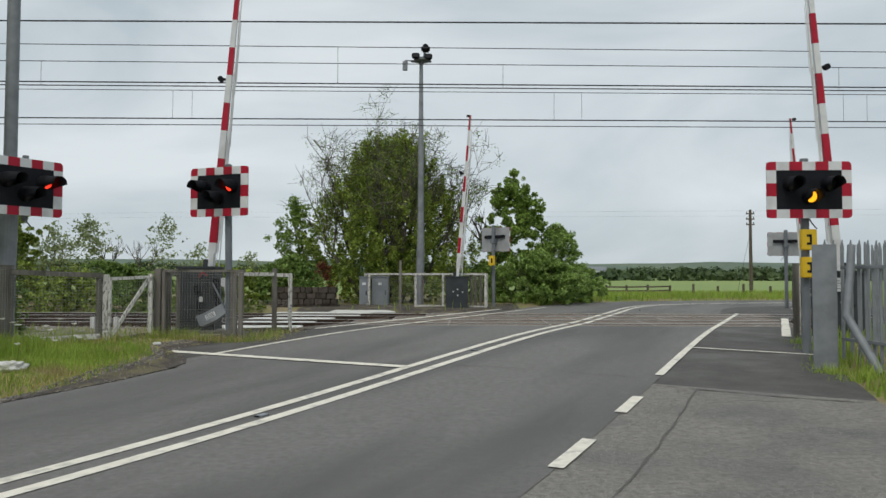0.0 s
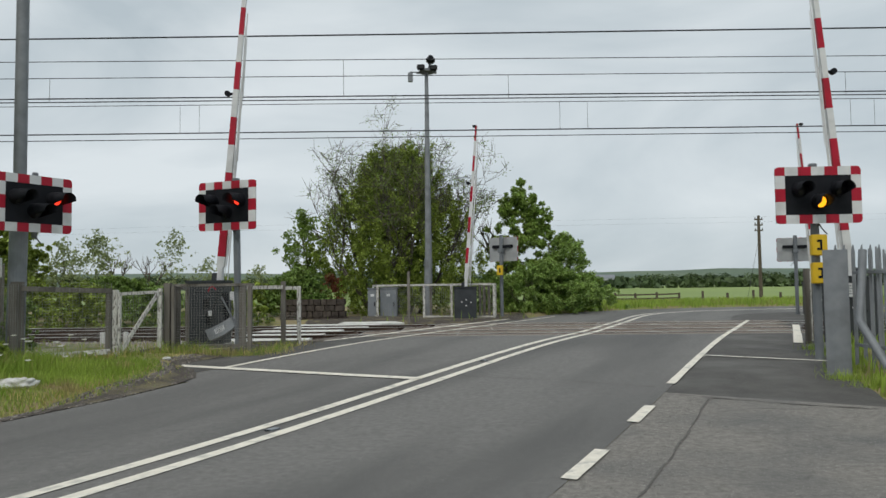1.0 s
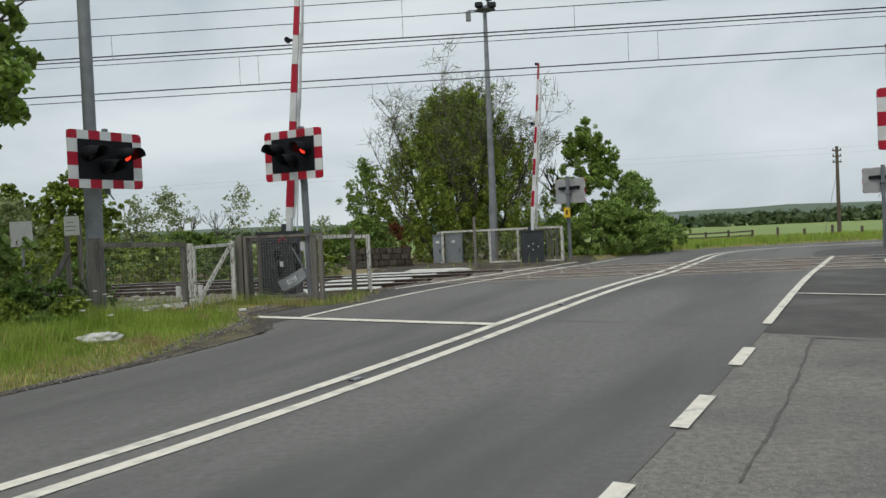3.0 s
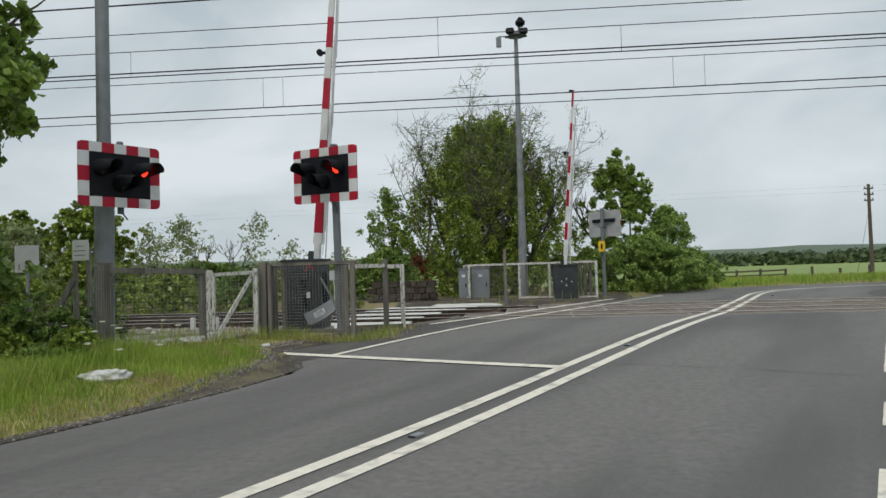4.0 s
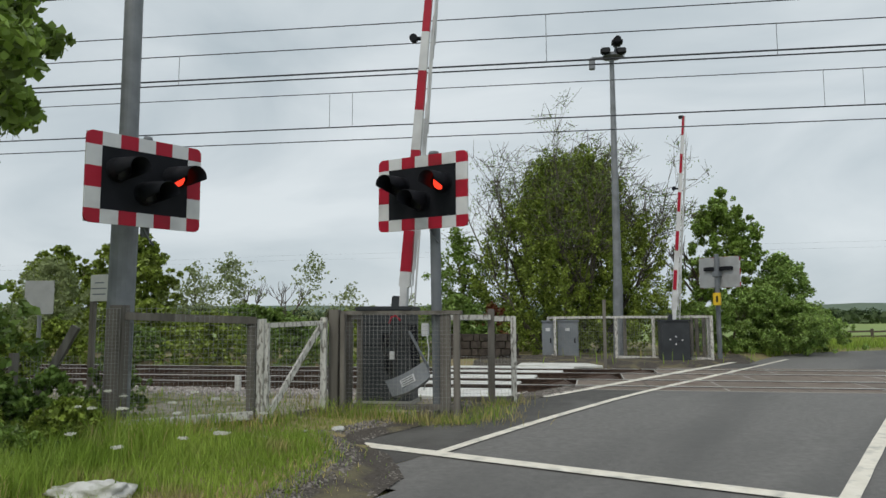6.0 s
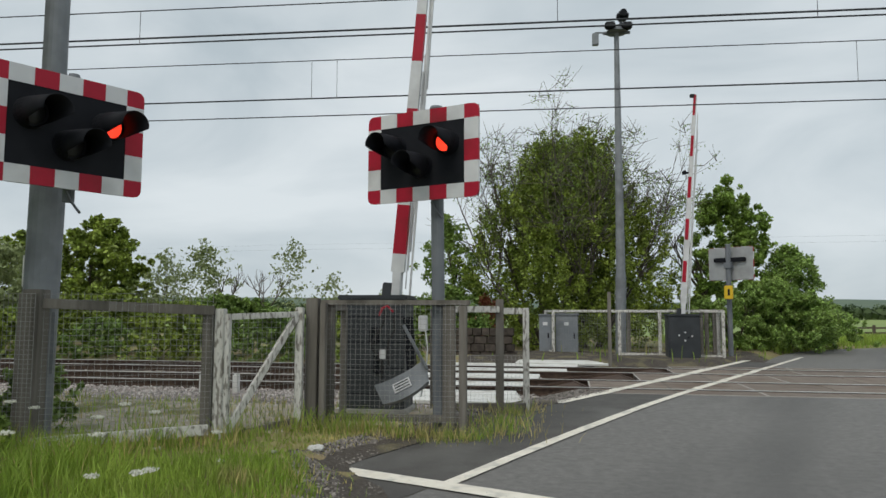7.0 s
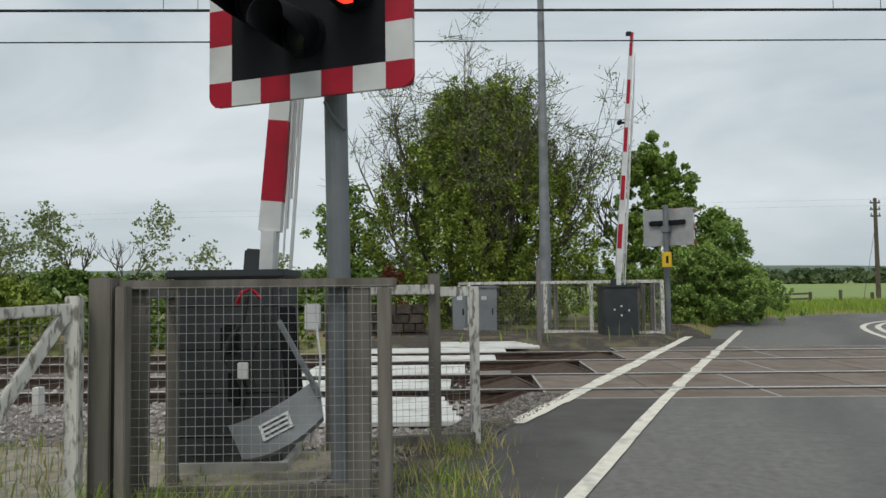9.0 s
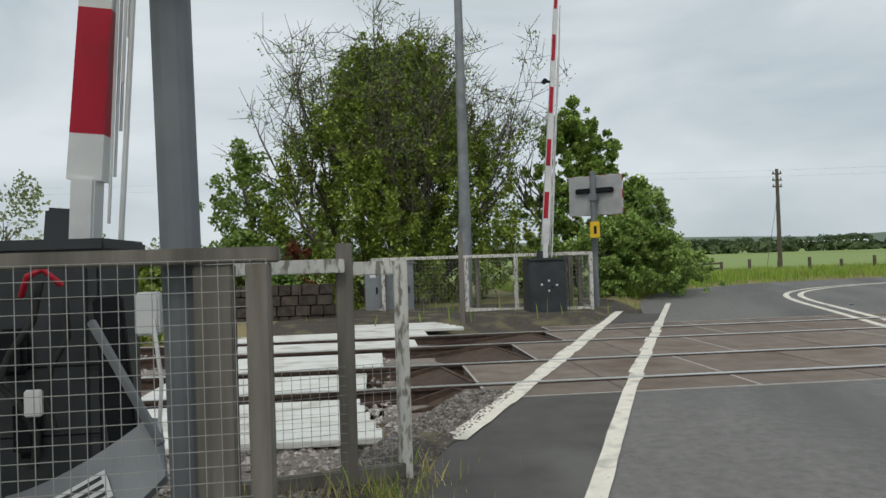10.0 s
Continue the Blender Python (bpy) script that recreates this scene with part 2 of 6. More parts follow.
# ---- building helpers ----
def thing(name, x=0.0, y=0.0, z=0.0, label="", category="", group="", kind="", rz=0.0):
    ob = new(name)
    ob.empty_display_size = 0.2
    ob.matrix_world = pose(x, y, z, 0, 0, rz)
    return tagged(ob, label, category, group, kind)


def part(name, bm, material, parent=None, label="", smooth=False):
    me = bpy.data.meshes.new(name)
    bm.to_mesh(me)
    bm.free()
    me.materials.append(material)
    if smooth:
        me.shade_smooth()
    ob = new(name, me)
    ob.parent = parent
    return tagged(ob, label)


def raw(name, verts, faces, material, parent=None, label="", smooth=False):
    me = bpy.data.meshes.new(name)
    me.from_pydata(verts, [], faces)
    me.materials.append(material)
    if smooth:
        me.shade_smooth()
    ob = new(name, me)
    ob.parent = parent
    return tagged(ob, label)


def add_box(bm, x0, x1, y0, y1, z0, z1, bev=0.0, m=None):
    r = bmesh.ops.create_cube(bm, size=1.0)["verts"]
    for v in r:
        v.co = Vector(((x0 + x1) / 2 + v.co.x * (x1 - x0), (y0 + y1) / 2 + v.co.y * (y1 - y0), (z0 + z1) / 2 + v.co.z * (z1 - z0)))
    if bev:
        es = list({e for v in r for e in v.link_edges})
        r = list({v for f in bmesh.ops.bevel(bm, geom=es, offset=bev, segments=2, affect="EDGES")["faces"] for v in f.verts} | {v for v in r if v.is_valid})
    if m:
        bmesh.ops.transform(bm, matrix=m, verts=r)
    return bm


def box(x0, x1, y0, y1, z0, z1, bev=0.0, m=None):
    return add_box(bmesh.new(), x0, x1, y0, y1, z0, z1, bev, m)


def add_tube(bm, a, b, r0, r1=None, seg=10):
    a, b = Vector(a), Vector(b)
    d = b - a
    q = d.to_track_quat("Z", "Y").to_matrix().to_4x4()
    bmesh.ops.create_cone(bm, cap_ends=True, segments=seg, radius1=r0, radius2=r0 if r1 is None else r1, depth=d.length, matrix=Matrix.Translation((a + b) / 2) @ q)
    return bm


def tube(a, b, r0, r1=None, seg=12):
    return add_tube(bmesh.new(), a, b, r0, r1, seg)


def beam(a, b, w, h, bev=0.004):
    """A rectangular bar from a to b, w across and h in its other width."""
    a, b = Vector(a), Vector(b)
    d = b - a
    if abs(d.normalized().z) > 0.98:
        rot = Matrix.Identity(4)
        return box(-w / 2, w / 2, -h / 2, h / 2, 0, d.length, bev, Matrix.Translation(a) @ d.to_track_quat("Z", "Y").to_matrix().to_4x4())
    side = d.cross(Vector((0, 0, 1))).normalized()
    up = side.cross(d).normalized()
    rot = Matrix((side, d.normalized(), up)).transposed().to_4x4()
    return box(-w / 2, w / 2, 0, d.length, -h / 2, h / 2, bev, Matrix.Translation(a) @ rot)


def path_tube(pts, r, seg=6, name="wire", material=None, parent=None, label=""):
    cu = bpy.data.curves.new(name, "CURVE")
    cu.dimensions, cu.bevel_depth, cu.bevel_resolution = "3D", r, max(1, seg // 4)
    sp = cu.splines.new("POLY")
    sp.points.add(len(pts) - 1)
    for p, c in zip(sp.points, pts):
        p.co = (*c, 1)
    tmp = bpy.data.objects.new("tmp", cu)
    me = bpy.data.meshes.new_from_object(tmp)
    bpy.data.objects.remove(tmp)
    me.name = name
    me.materials.clear()
    me.materials.append(material)
    ob = new(name, me)
    ob.parent = parent
    return tagged(ob, label)


# ---- the plan: road axis and railway axis ----
RD = Vector((math.sin(radians(26)), math.cos(radians(26))))   # along the road
RN = Vector((RD.y, -RD.x))                                     # to the road's right
TA = radians(-2.0)                                             # the railway's bearing


def road_xy(u, s):
    return RN.x * u + RD.x * s, RN.y * u + RD.y * s


def road_us(x, y):
    return RN.x * x + RN.y * y, RD.x * x + RD.y * y


def track_xy(a, b):
    return a * math.cos(TA) - b * math.sin(TA), 20.15 + a * math.sin(TA) + b * math.cos(TA)


def step(t):
    t = min(1.0, max(0.0, t))
    return t * t * (3 - 2 * t)


def base(x, y):
    """The made ground: the approach climbs to the crossing."""
    return 0.33 * step((y - 6.0) / 12.5)


# centre line of the road, bending to the right past the crossing
BEND = [road_xy(-5.42, s) for s in range(-60, 21, 2)] + [(5.15, 23.5), (6.5, 26.9), (7.6, 29.8), (8.8, 32.1), (10.4, 33.9), (12.6, 35.3), (15.4, 36.2), (19.0, 36.7), (26, 36.9), (40, 36.0), (70, 31), (120, 20)]


def smooth_line(pts, n):
    for _ in range(n):
        out = [pts[0]]
        for p, q in zip(pts, pts[1:]):
            out += [(p[0] * 0.75 + q[0] * 0.25, p[1] * 0.75 + q[1] * 0.25), (p[0] * 0.25 + q[0] * 0.75, p[1] * 0.25 + q[1] * 0.75)]
        pts = out + [pts[-1]]
    return pts


AXIS = smooth_line(BEND, 2)
AX = np.array(AXIS)


def normals(pts):
    p = np.array(pts)
    t = np.gradient(p, axis=0)
    t /= np.linalg.norm(t, axis=1)[:, None]
    return np.stack([t[:, 1], -t[:, 0]], 1)


AXN = normals(AXIS)


def left_edge(s):
    """Across-road place of the asphalt's ragged left edge before the crossing."""
    return float(np.interp(s, [-60, 4, 6.4, 7.9, 9.0, 9.6, 10.2, 10.5, 10.8, 13, 15, 17], [-8.8, -8.75, -8.68, -8.68, -8.80, -9.0, -9.65, -10.32, -10.38, -10.4, -10.45, -10.45]))


def right_edge(s):
    return float(np.interp(s, [-60, 8.0, 9.6, 10.6, 12.7, 14.9, 17.5, 19.5, 24, 27, 30, 33, 37], [14, 14, 3.0, 0.75, 0.45, 0.15, 0.0, -0.2, -0.4, -0.2, 1.8, 6.0, 13.0]))


def off_road(x, y):
    """Metres outside the asphalt; negative on it."""
    u, s = road_us(x, y)
    d = float(np.min(np.hypot(AX[:, 0] - x, AX[:, 1] - y))) - 3.9
    if s < 27:
        d = max(left_edge(s) - u, u - right_edge(s))
    elif s < 37:
        d = min(d, max(-4.0 - u, u - right_edge(s)))
    return d


def ground_z(x, y):
    d = off_road(x, y)
    z = base(x, y) - 0.05 + 0.13 * step((d + 0.05) / 0.6)
    u, s = road_us(x, y)
    # the railway's formation lies lower than the verges
    b = (y - 20.15) - x * math.tan(TA)
    bed = step((b + 3.4) / 1.0) * step((8.0 - b) / 1.5)
    if d > 0:
        z = z * (1 - bed) + 0.0 * bed
        z += 0.05 * noise.noise((x * 0.6, y * 0.6, 0.3)) * step(d)
    if y > 60:
        t = (y - 60) / 1000
        z += 0.25 * step((y - 60) / 60) + 25 * t * t / (0.4 + t) * (0.75 + 0.5 * noise.noise((x * 0.0016, y * 0.001, 2.0)))
    if x < -40:
        z += 14 * step((-x - 40) / 500) * (0.6 + 0.4 * noise.noise((x * 0.004, y * 0.004, 5.0)))
    return z


def sheet(name, xs, ys, zf, material, keep=None, **tags):
    nx, ny = len(xs), len(ys)
    vs = [(x, y, zf(x, y)) for y in ys for x in xs]
    fs = []
    for j in range(ny - 1):
        for i in range(nx - 1):
            if keep is None or keep((xs[i] + xs[i + 1]) / 2, (ys[j] + ys[j + 1]) / 2):
                k = j * nx + i
                fs.append((k, k + 1, k + nx + 1, k + nx))
    ob = raw(name, vs, fs, material, smooth=True)
    return tagged(ob, **tags)


def axis_steps(lo, hi, fine_lo, fine_hi, d):
    out = list(np.arange(fine_lo, fine_hi + 1e-6, d))
    g, v = d, fine_hi
    while v < hi:
        g *= 1.22
        v += g
        out.append(min(v, hi))
    g, v = d, fine_lo
    while v > lo:
        g *= 1.22
        v -= g
        out.insert(0, max(v, lo))
    return out


ground = sheet("ground", axis_steps(-2500, 3000, -13, 20, 0.4), axis_steps(-400, 3600, -4, 48, 0.4), ground_z, GRASS_GROUND,
               label="uneven grassy ground with bare earth patches", category="ground", kind="structure")
ground.data.materials.append(FIELD)
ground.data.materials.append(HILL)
ground.data.materials.append(DIRT)
ground.data.materials.append(GRAVEL_BED)
for f in ground.data.polygons:
    c = f.center
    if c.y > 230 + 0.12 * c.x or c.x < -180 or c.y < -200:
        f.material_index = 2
    elif c.y > 49 or c.x > 60 or (c.y > 44 and c.x > 24) or c.x < -30:
        f.material_index = 1
    elif 13.2 < c.y < 19.5 and -16 < c.x < -3.0 and c.y - 14.6 - 0.45 * (c.x + 6) > 0.05:
        f.material_index = 3
    elif 25.5 < c.y < 32.0 and -5 < c.x < 3.4:
        f.material_index = 4

# ---- the road ----
def strip(name, pts, offs, zoff, material, parent=None, jitter=0.0, ends=True):
    """A ribbon along pts between side offsets that lies on the made ground."""
    nn = normals(pts)
    vs, fs = [], []
    k = len(offs)
    for i, (p, n) in enumerate(zip(pts, nn)):
        for o in offs:
            j = jitter * noise.noise((p[0] * 4 + o * 7, p[1] * 4, 1.0))
            x, y = p[0] + n[0] * (o + j), p[1] + n[1] * (o + j)
            vs.append((x, y, base(x, y) + zoff))
    for i in range(len(pts) - 1):
        for j in range(k - 1):
            a = i * k + j
            fs.append((a, a + 1, a + k + 1, a + k))
    return raw(name, vs, fs, material, parent)


road = tagged(strip("road", AXIS, [-3.28, -2.5, -1.2, 0, 1.2, 2.4, 3.44], 0.0, ASPHALT), "worn grey asphalt road climbing to the crossing", "road", kind="structure")
strip("lane_margin", [p for p in AXIS if road_us(*p)[1] > 8.8], [-3.86, -3.28], 0.0, ASPHALT, road)
# footway and widened asphalt on the left, up to its ragged edge
ss = [x * 0.25 for x in range(-40, 106)]
vs, fs = [], []
for i, s in enumerate(ss):
    e = left_edge(s) + 0.10 * noise.noise((s * 2.1, 0, 0)) + 0.04 * noise.noise((s * 9, 0, 3))
    for u in (e, e * 0.5 - 9.28 * 0.5, -9.28):
        u = min(u, -9.28) if s > 8.3 else u
        x, y = road_xy(u, s)
        vs.append((x, y, base(x, y) + (0.004 if u < -9.27 else 0.0)))
for i in range(len(ss) - 1):
    if ss[i] >= 8.25:
        a = i * 3
        fs += [(a, a + 1, a + 4, a + 3), (a + 1, a + 2, a + 5, a + 4)]
tagged(raw("pavement_left", vs, fs, ASPHALT_DARK), "dark rough asphalt footway beside the road", "pavement", kind="structure")
# hard standing on the right
vs, fs = [], []
ss = [x * 0.3 for x in range(-120, 122)]
for s in ss:
    e = right_edge(s) + 0.08 * noise.noise((s * 2.1, 4, 0))
    for k in range(9):
        lo = -1.98 - 1.4 * step((s - 19.0) / 5.0)
        u = lo + (e - lo) * k / 8
        x, y = road_xy(u, s)
        vs.append((x, y, base(x, y) - 0.004))
near, far = [], []
for i in range(len(ss) - 1):
    for k in range(8):
        a = i * 9 + k
        (near if ss[i] < 10.9 else far).append((a, a + 1, a + 10, a + 9))
tagged(raw("pavement_old", vs, near, ASPHALT_OLD), "old pale patched asphalt hard standing", "pavement", kind="structure")
tagged(raw("pavement_right", vs, far, ASPHALT_DARK), "dark asphalt footway leading to the crossing", "pavement", kind="structure")


def marking(label, us, z=0.006, wob=0.006):
    """A painted line given by (u, s) points with its half width."""
    pts, w = us
    pts = [road_xy(*p) for p in pts]
    fine = []
    for p, q in zip(pts, pts[1:]):
        n = max(2, int(math.dist(p, q) / 0.2))
        fine += [(p[0] + (q[0] - p[0]) * i / n, p[1] + (q[1] - p[1]) * i / n) for i in range(n)]
    fine.append(pts[-1])
    return tagged(strip("road_marking", fine, [-w, w], z, PAINT, jitter=wob), label, "road marking", kind="structure")


EDGE_LABEL = "worn white painted edge line on the asphalt"
marking(EDGE_LABEL, ([(-9.21, 10.6), (-9.25, 14.2), (-9.32, 17.2), (-9.33, 29.4)], 0.06), z=0.012)
marking(EDGE_LABEL, ([(-10.36, 15.05), (-10.3, 20), (-10.3, 27.6)], 0.09), z=0.014, wob=0.03)
marking("white painted stop line across the lane", ([(-10.15, 10.45), (-8.0, 10.6), (-5.56, 10.80)], 0.10), z=0.014)
marking(EDGE_LABEL, ([(-2.01, 11.75), (-2.01, 26.5)], 0.06), z=0.014)
marking("thin white line across the footway", ([(-1.95, 15.1), (0.1, 15.05)], 0.045), z=0.012)
marking(EDGE_LABEL, ([(-0.42, 17.9), (-0.55, 24.8)], 0.09), z=0.014, wob=0.03)
for s0, s1 in ((6.62, 7.70), (9.05, 10.05), (4.2, 5.3), (1.7, 2.8)):
    marking("short worn white dash on the asphalt", ([(-1.98, s0), (-1.98, s1)], 0.068), z=0.012)
half = [p for p in AXIS if road_us(*p)[1] > -20 and p[0] < 60]
for o in (-0.18, 0.18):
    tagged(strip("road_marking", half, [o - 0.072, o + 0.072], 0.008, PAINT, jitter=0.006), "continuous white line of the double centre line", "road marking", kind="structure")
# broken seams in the old surface: beside the dashes and across the lanes
def seam(pts, w, wander, seed):
    rr = random.Random(seed)
    pts = [road_xy(*p) for p in pts]
    fine = []
    for p, q in zip(pts, pts[1:]):
        n = max(3, int(math.dist(p, q) / 0.09))
        for i in range(n):
            f = i / n
            x, y = p[0] + (q[0] - p[0]) * f, p[1] + (q[1] - p[1]) * f
            k = wander * noise.noise((x * 1.6, y * 1.6, seed)) + wander * 0.35 * noise.noise((x * 7, y * 7, seed))
            fine.append((x + RN.x * k, y + RN.y * k))
    vs, fs = [], []
    nn = normals(fine)
    for (x, y), n_ in zip(fine, nn):
        a = w * rr.uniform(0.25, 1.3)
        for o in (-a, a):
            vs.append((x + n_[0] * o, y + n_[1] * o, base(x, y) + 0.0035))
    fs = [(2 * i, 2 * i + 1, 2 * i + 3, 2 * i + 2) for i in range(len(fine) - 1)]
    return tagged(raw("road_seam", vs, fs, SEAM), "dark broken seam in the old asphalt", "road seam", kind="structure")


for k, (pts, w, wander) in enumerate((([(-1.40, 5.6), (-1.36, 7.5), (-1.40, 10.9)], 0.012, 0.025), ([(-1.9, 10.95), (-0.4, 10.85), (0.6, 10.9)], 0.018, 0.06),
                                      ([(-5.1, 11.3), (-3.6, 11.5), (-2.1, 11.45)], 0.010, 0.05))):
    seam(pts, w, wander, k + 3)
# cat's eye studs between the double lines
for s in (1.0, 7.2, 13.0, 28.5):
    x, y = road_xy(-5.42, s)
    st = thing("road_stud", x, y, base(x, y), "small reflective road stud between the white lines", "road stud", "road studs", rz=-26)
    part("casting", box(-0.045, 0.045, -0.07, 0.07, 0, 0.018, 0.006), CABINET_LIGHT, st)
    part("reflector", box(-0.035, 0.035, -0.095, -0.088, 0.004, 0.016), BLACK, st)

# ---- the railway ----
RAIL_B = [0.0, 1.505, 3.40, 4.905]
RAIL_Z = 0.35


def track_matrix(a, b, z=0.0):
    x, y = track_xy(a, b)
    return Matrix.Translation((x, y, z)) @ Matrix.Rotation(TA, 4, "Z")


def rail_mesh(a0, a1):
    bm = bmesh.new()
    add_box(bm, a0, a1, -0.035, 0.035, -0.045, -0.006, 0.008)
    add_box(bm, a0, a1, -0.009, 0.009, -0.14, -0.04)
    add_box(bm, a0, a1, -0.075, 0.075, -0.16, -0.138)
    return bm


for i, b in enumerate(RAIL_B):
    r = thing("rail", label="rusty steel running rail with a polished top", category="rail", group="running rails", kind="structure")
    r.matrix_world = track_matrix(0, b, RAIL_Z)
    part("rail_body", rail_mesh(-70, 70), RAIL_RUST, r)
    part("rail_head", box(-70, 70, -0.034, 0.034, -0.007, 0.001), RAIL_TOP, r, "polished rail head")

# ballast shoulders either side of the deck, with loose stones
DECK_L = [-2.15, -2.15, -1.2, -0.35, -0.2]
DECK_R = [9.2, 9.4, 9.9, 10.6, 11.0]


def ballast_z(a, b):
    h = 0.22 * step((b + 3.5) / 1.6) * step((7.4 - b) / 1.2)
    return -0.02 + h + 0.02 * noise.noise((a * 2.2, b * 2.2, 0)) + 0.012 * noise.noise((a * 9, b * 9, 0))


for a0, a1 in ((-46, -3.1), (-3.1, -1.6), (9.4, 46)):
    xs = np.arange(a0, a1, 0.3 if a0 < 0 else 0.6)
    bs = np.arange(-3.6 if a0 < -40 else -1.6, 7.6, 0.25)
    vs = [(*track_xy(a, b), ballast_z(a, b)) for b in bs for a in xs]
    n = len(xs)
    fs = [(j * n + i, j * n + i + 1, (j + 1) * n + i + 1, (j + 1) * n + i) for j in range(len(bs) - 1) for i in range(n - 1)]
    tagged(raw("ballast_bed", vs, fs, BALLAST, smooth=True), "brown-grey stone ballast under the tracks", "ballast", kind="structure")
rng = np.random.default_rng(4)
vs, fs = [], []
for i in range(13000):
    a, b = rng.uniform(-15, -3.0), rng.uniform(-2.5, 5.5)
    if i % 3:
        b = rng.uniform(-3.3, 0.4)
    z = ballast_z(a, b)
    x, y = track_xy(a, b)
    r = rng.uniform(0.016, 0.042)
    m = Matrix.Rotation(rng.uniform(0, 6), 3, "Z") @ Matrix.Rotation(rng.uniform(0, 6), 3, "X")
    k = len(vs)
    for v in ((1, 0, 0), (-1, 0.1, 0), (0, 0.8, 0), (0, -0.9, 0.1), (0.1, 0, 0.8), (0, 0, -0.7)):
        w = m @ Vector(v) * r * float(rng.uniform(0.75, 1.25))
        vs.append((x + w.x, y + w.y, z + 0.008 + w.z))
    fs += [(k + p, k + q, k + t) for p, q, t in ((0, 2, 4), (2, 1, 4), (1, 3, 4), (3, 0, 4), (2, 0, 5), (1, 2, 5), (3, 1, 5), (0, 3, 5))]
tagged(raw("ballast_stones", vs, fs, STONE), "loose angular ballast stones", "stones", kind="stuff")

# concrete sleepers
sl_bm = box(-0.12, 0.12, -1.25, 1.25, -0.36, -0.165, 0.02)
sl_me = bpy.data.meshes.new("sleeper")
sl_bm.to_mesh(sl_me)
sl_bm.free()
sl_me.materials.append(CONCRETE)
for b in (0.7525, 4.1525):
    for i in range(44):
        sl = new("sleeper", sl_me)
        sl.matrix_world = track_matrix(-3.0 - i * 0.68, b, RAIL_Z)
        tagged(sl, "grey concrete sleeper bedded in ballast", "sleeper", "sleepers")

# ---- signals ----
def lamp_unit(parent, x, z, lens, aim=0.0, hood_len=0.42):
    """A round lamp with its long hood; the board's face looks along -y."""
    bm = bmesh.new()
    add_tube(bm, (x, -0.03, z), (x, -0.10, z), 0.135, 0.125, 20)
    body = part("lamp_housing", bm, BLACK, parent, smooth=False)
    bm = bmesh.new()
    bmesh.ops.create_uvsphere(bm, u_segments=18, v_segments=8, radius=0.105, matrix=Matrix.Translation((x, -0.095, z)) @ Matrix.Diagonal((1, 0.25, 1, 1)))
    part("lens", bm, lens, body, "lit signal lens" if lens in (LENS_RED, LENS_AMBER) else "dark unlit lens", smooth=True)
    # hood: an open tube cut away below towards its mouth
    vs, fs, seg = [], [], 20
    for ring, (yy, rr) in enumerate(((-0.09, 0.128), (-0.20, 0.125), (-hood_len, 0.120))):
        half_ang = (170, 128, 98)[ring]
        for k in range(seg + 1):
            an = radians(90 - half_ang + 2 * half_ang * k / seg)
            vs.append((x + rr * math.cos(an) + math.tan(radians(aim)) * (-0.09 - yy), yy, z + rr * math.sin(an) - 0.05 * (-0.09 - yy)))
    for ring in range(2):
        for k in range(seg):
            p = ring * (seg + 1) + k
            fs.append((p, p + 1, p + seg + 2, p + seg + 1))
    hood = raw("hood", vs, fs, BLACK, body, "matt black lamp hood", smooth=True)
    so = hood.modifiers.new("thickness", "SOLIDIFY")
    so.thickness = 0.006


def rounded_corner(x0, x1, z0, z1, cx, cz, r, y0, y1):
    """A plate from x0..x1, z0..z1 whose outer corner towards (cx, cz) is rounded."""
    pts = []
    ox, oz = (x0 if cx < 0 else x1), (z0 if cz < 0 else z1)
    ix, iz = (x1 if cx < 0 else x0), (z1 if cz < 0 else z0)
    sx, sz = (1 if cx < 0 else -1), (1 if cz < 0 else -1)
    pts.append((ix, iz))
    pts.append((ix, oz))
    for k in range(7):
        an = radians(90 * k / 6)
        pts.append((ox + sx * r * (1 - math.sin(an)), oz + sz * r * (1 - math.cos(an))))
    pts.append((ox, iz))
    bm = bmesh.new()
    lo = [bm.verts.new((p[0], y0, p[1])) for p in pts]
    hi = [bm.verts.new((p[0], y1, p[1])) for p in pts]
    bm.faces.new(lo)
    bm.faces.new(hi[::-1])
    for i in range(len(pts)):
        j = (i + 1) % len(pts)
        bm.faces.new((lo[i], hi[i], hi[j], lo[j]))
    bmesh.ops.recalc_face_normals(bm, faces=bm.faces)
    return bm


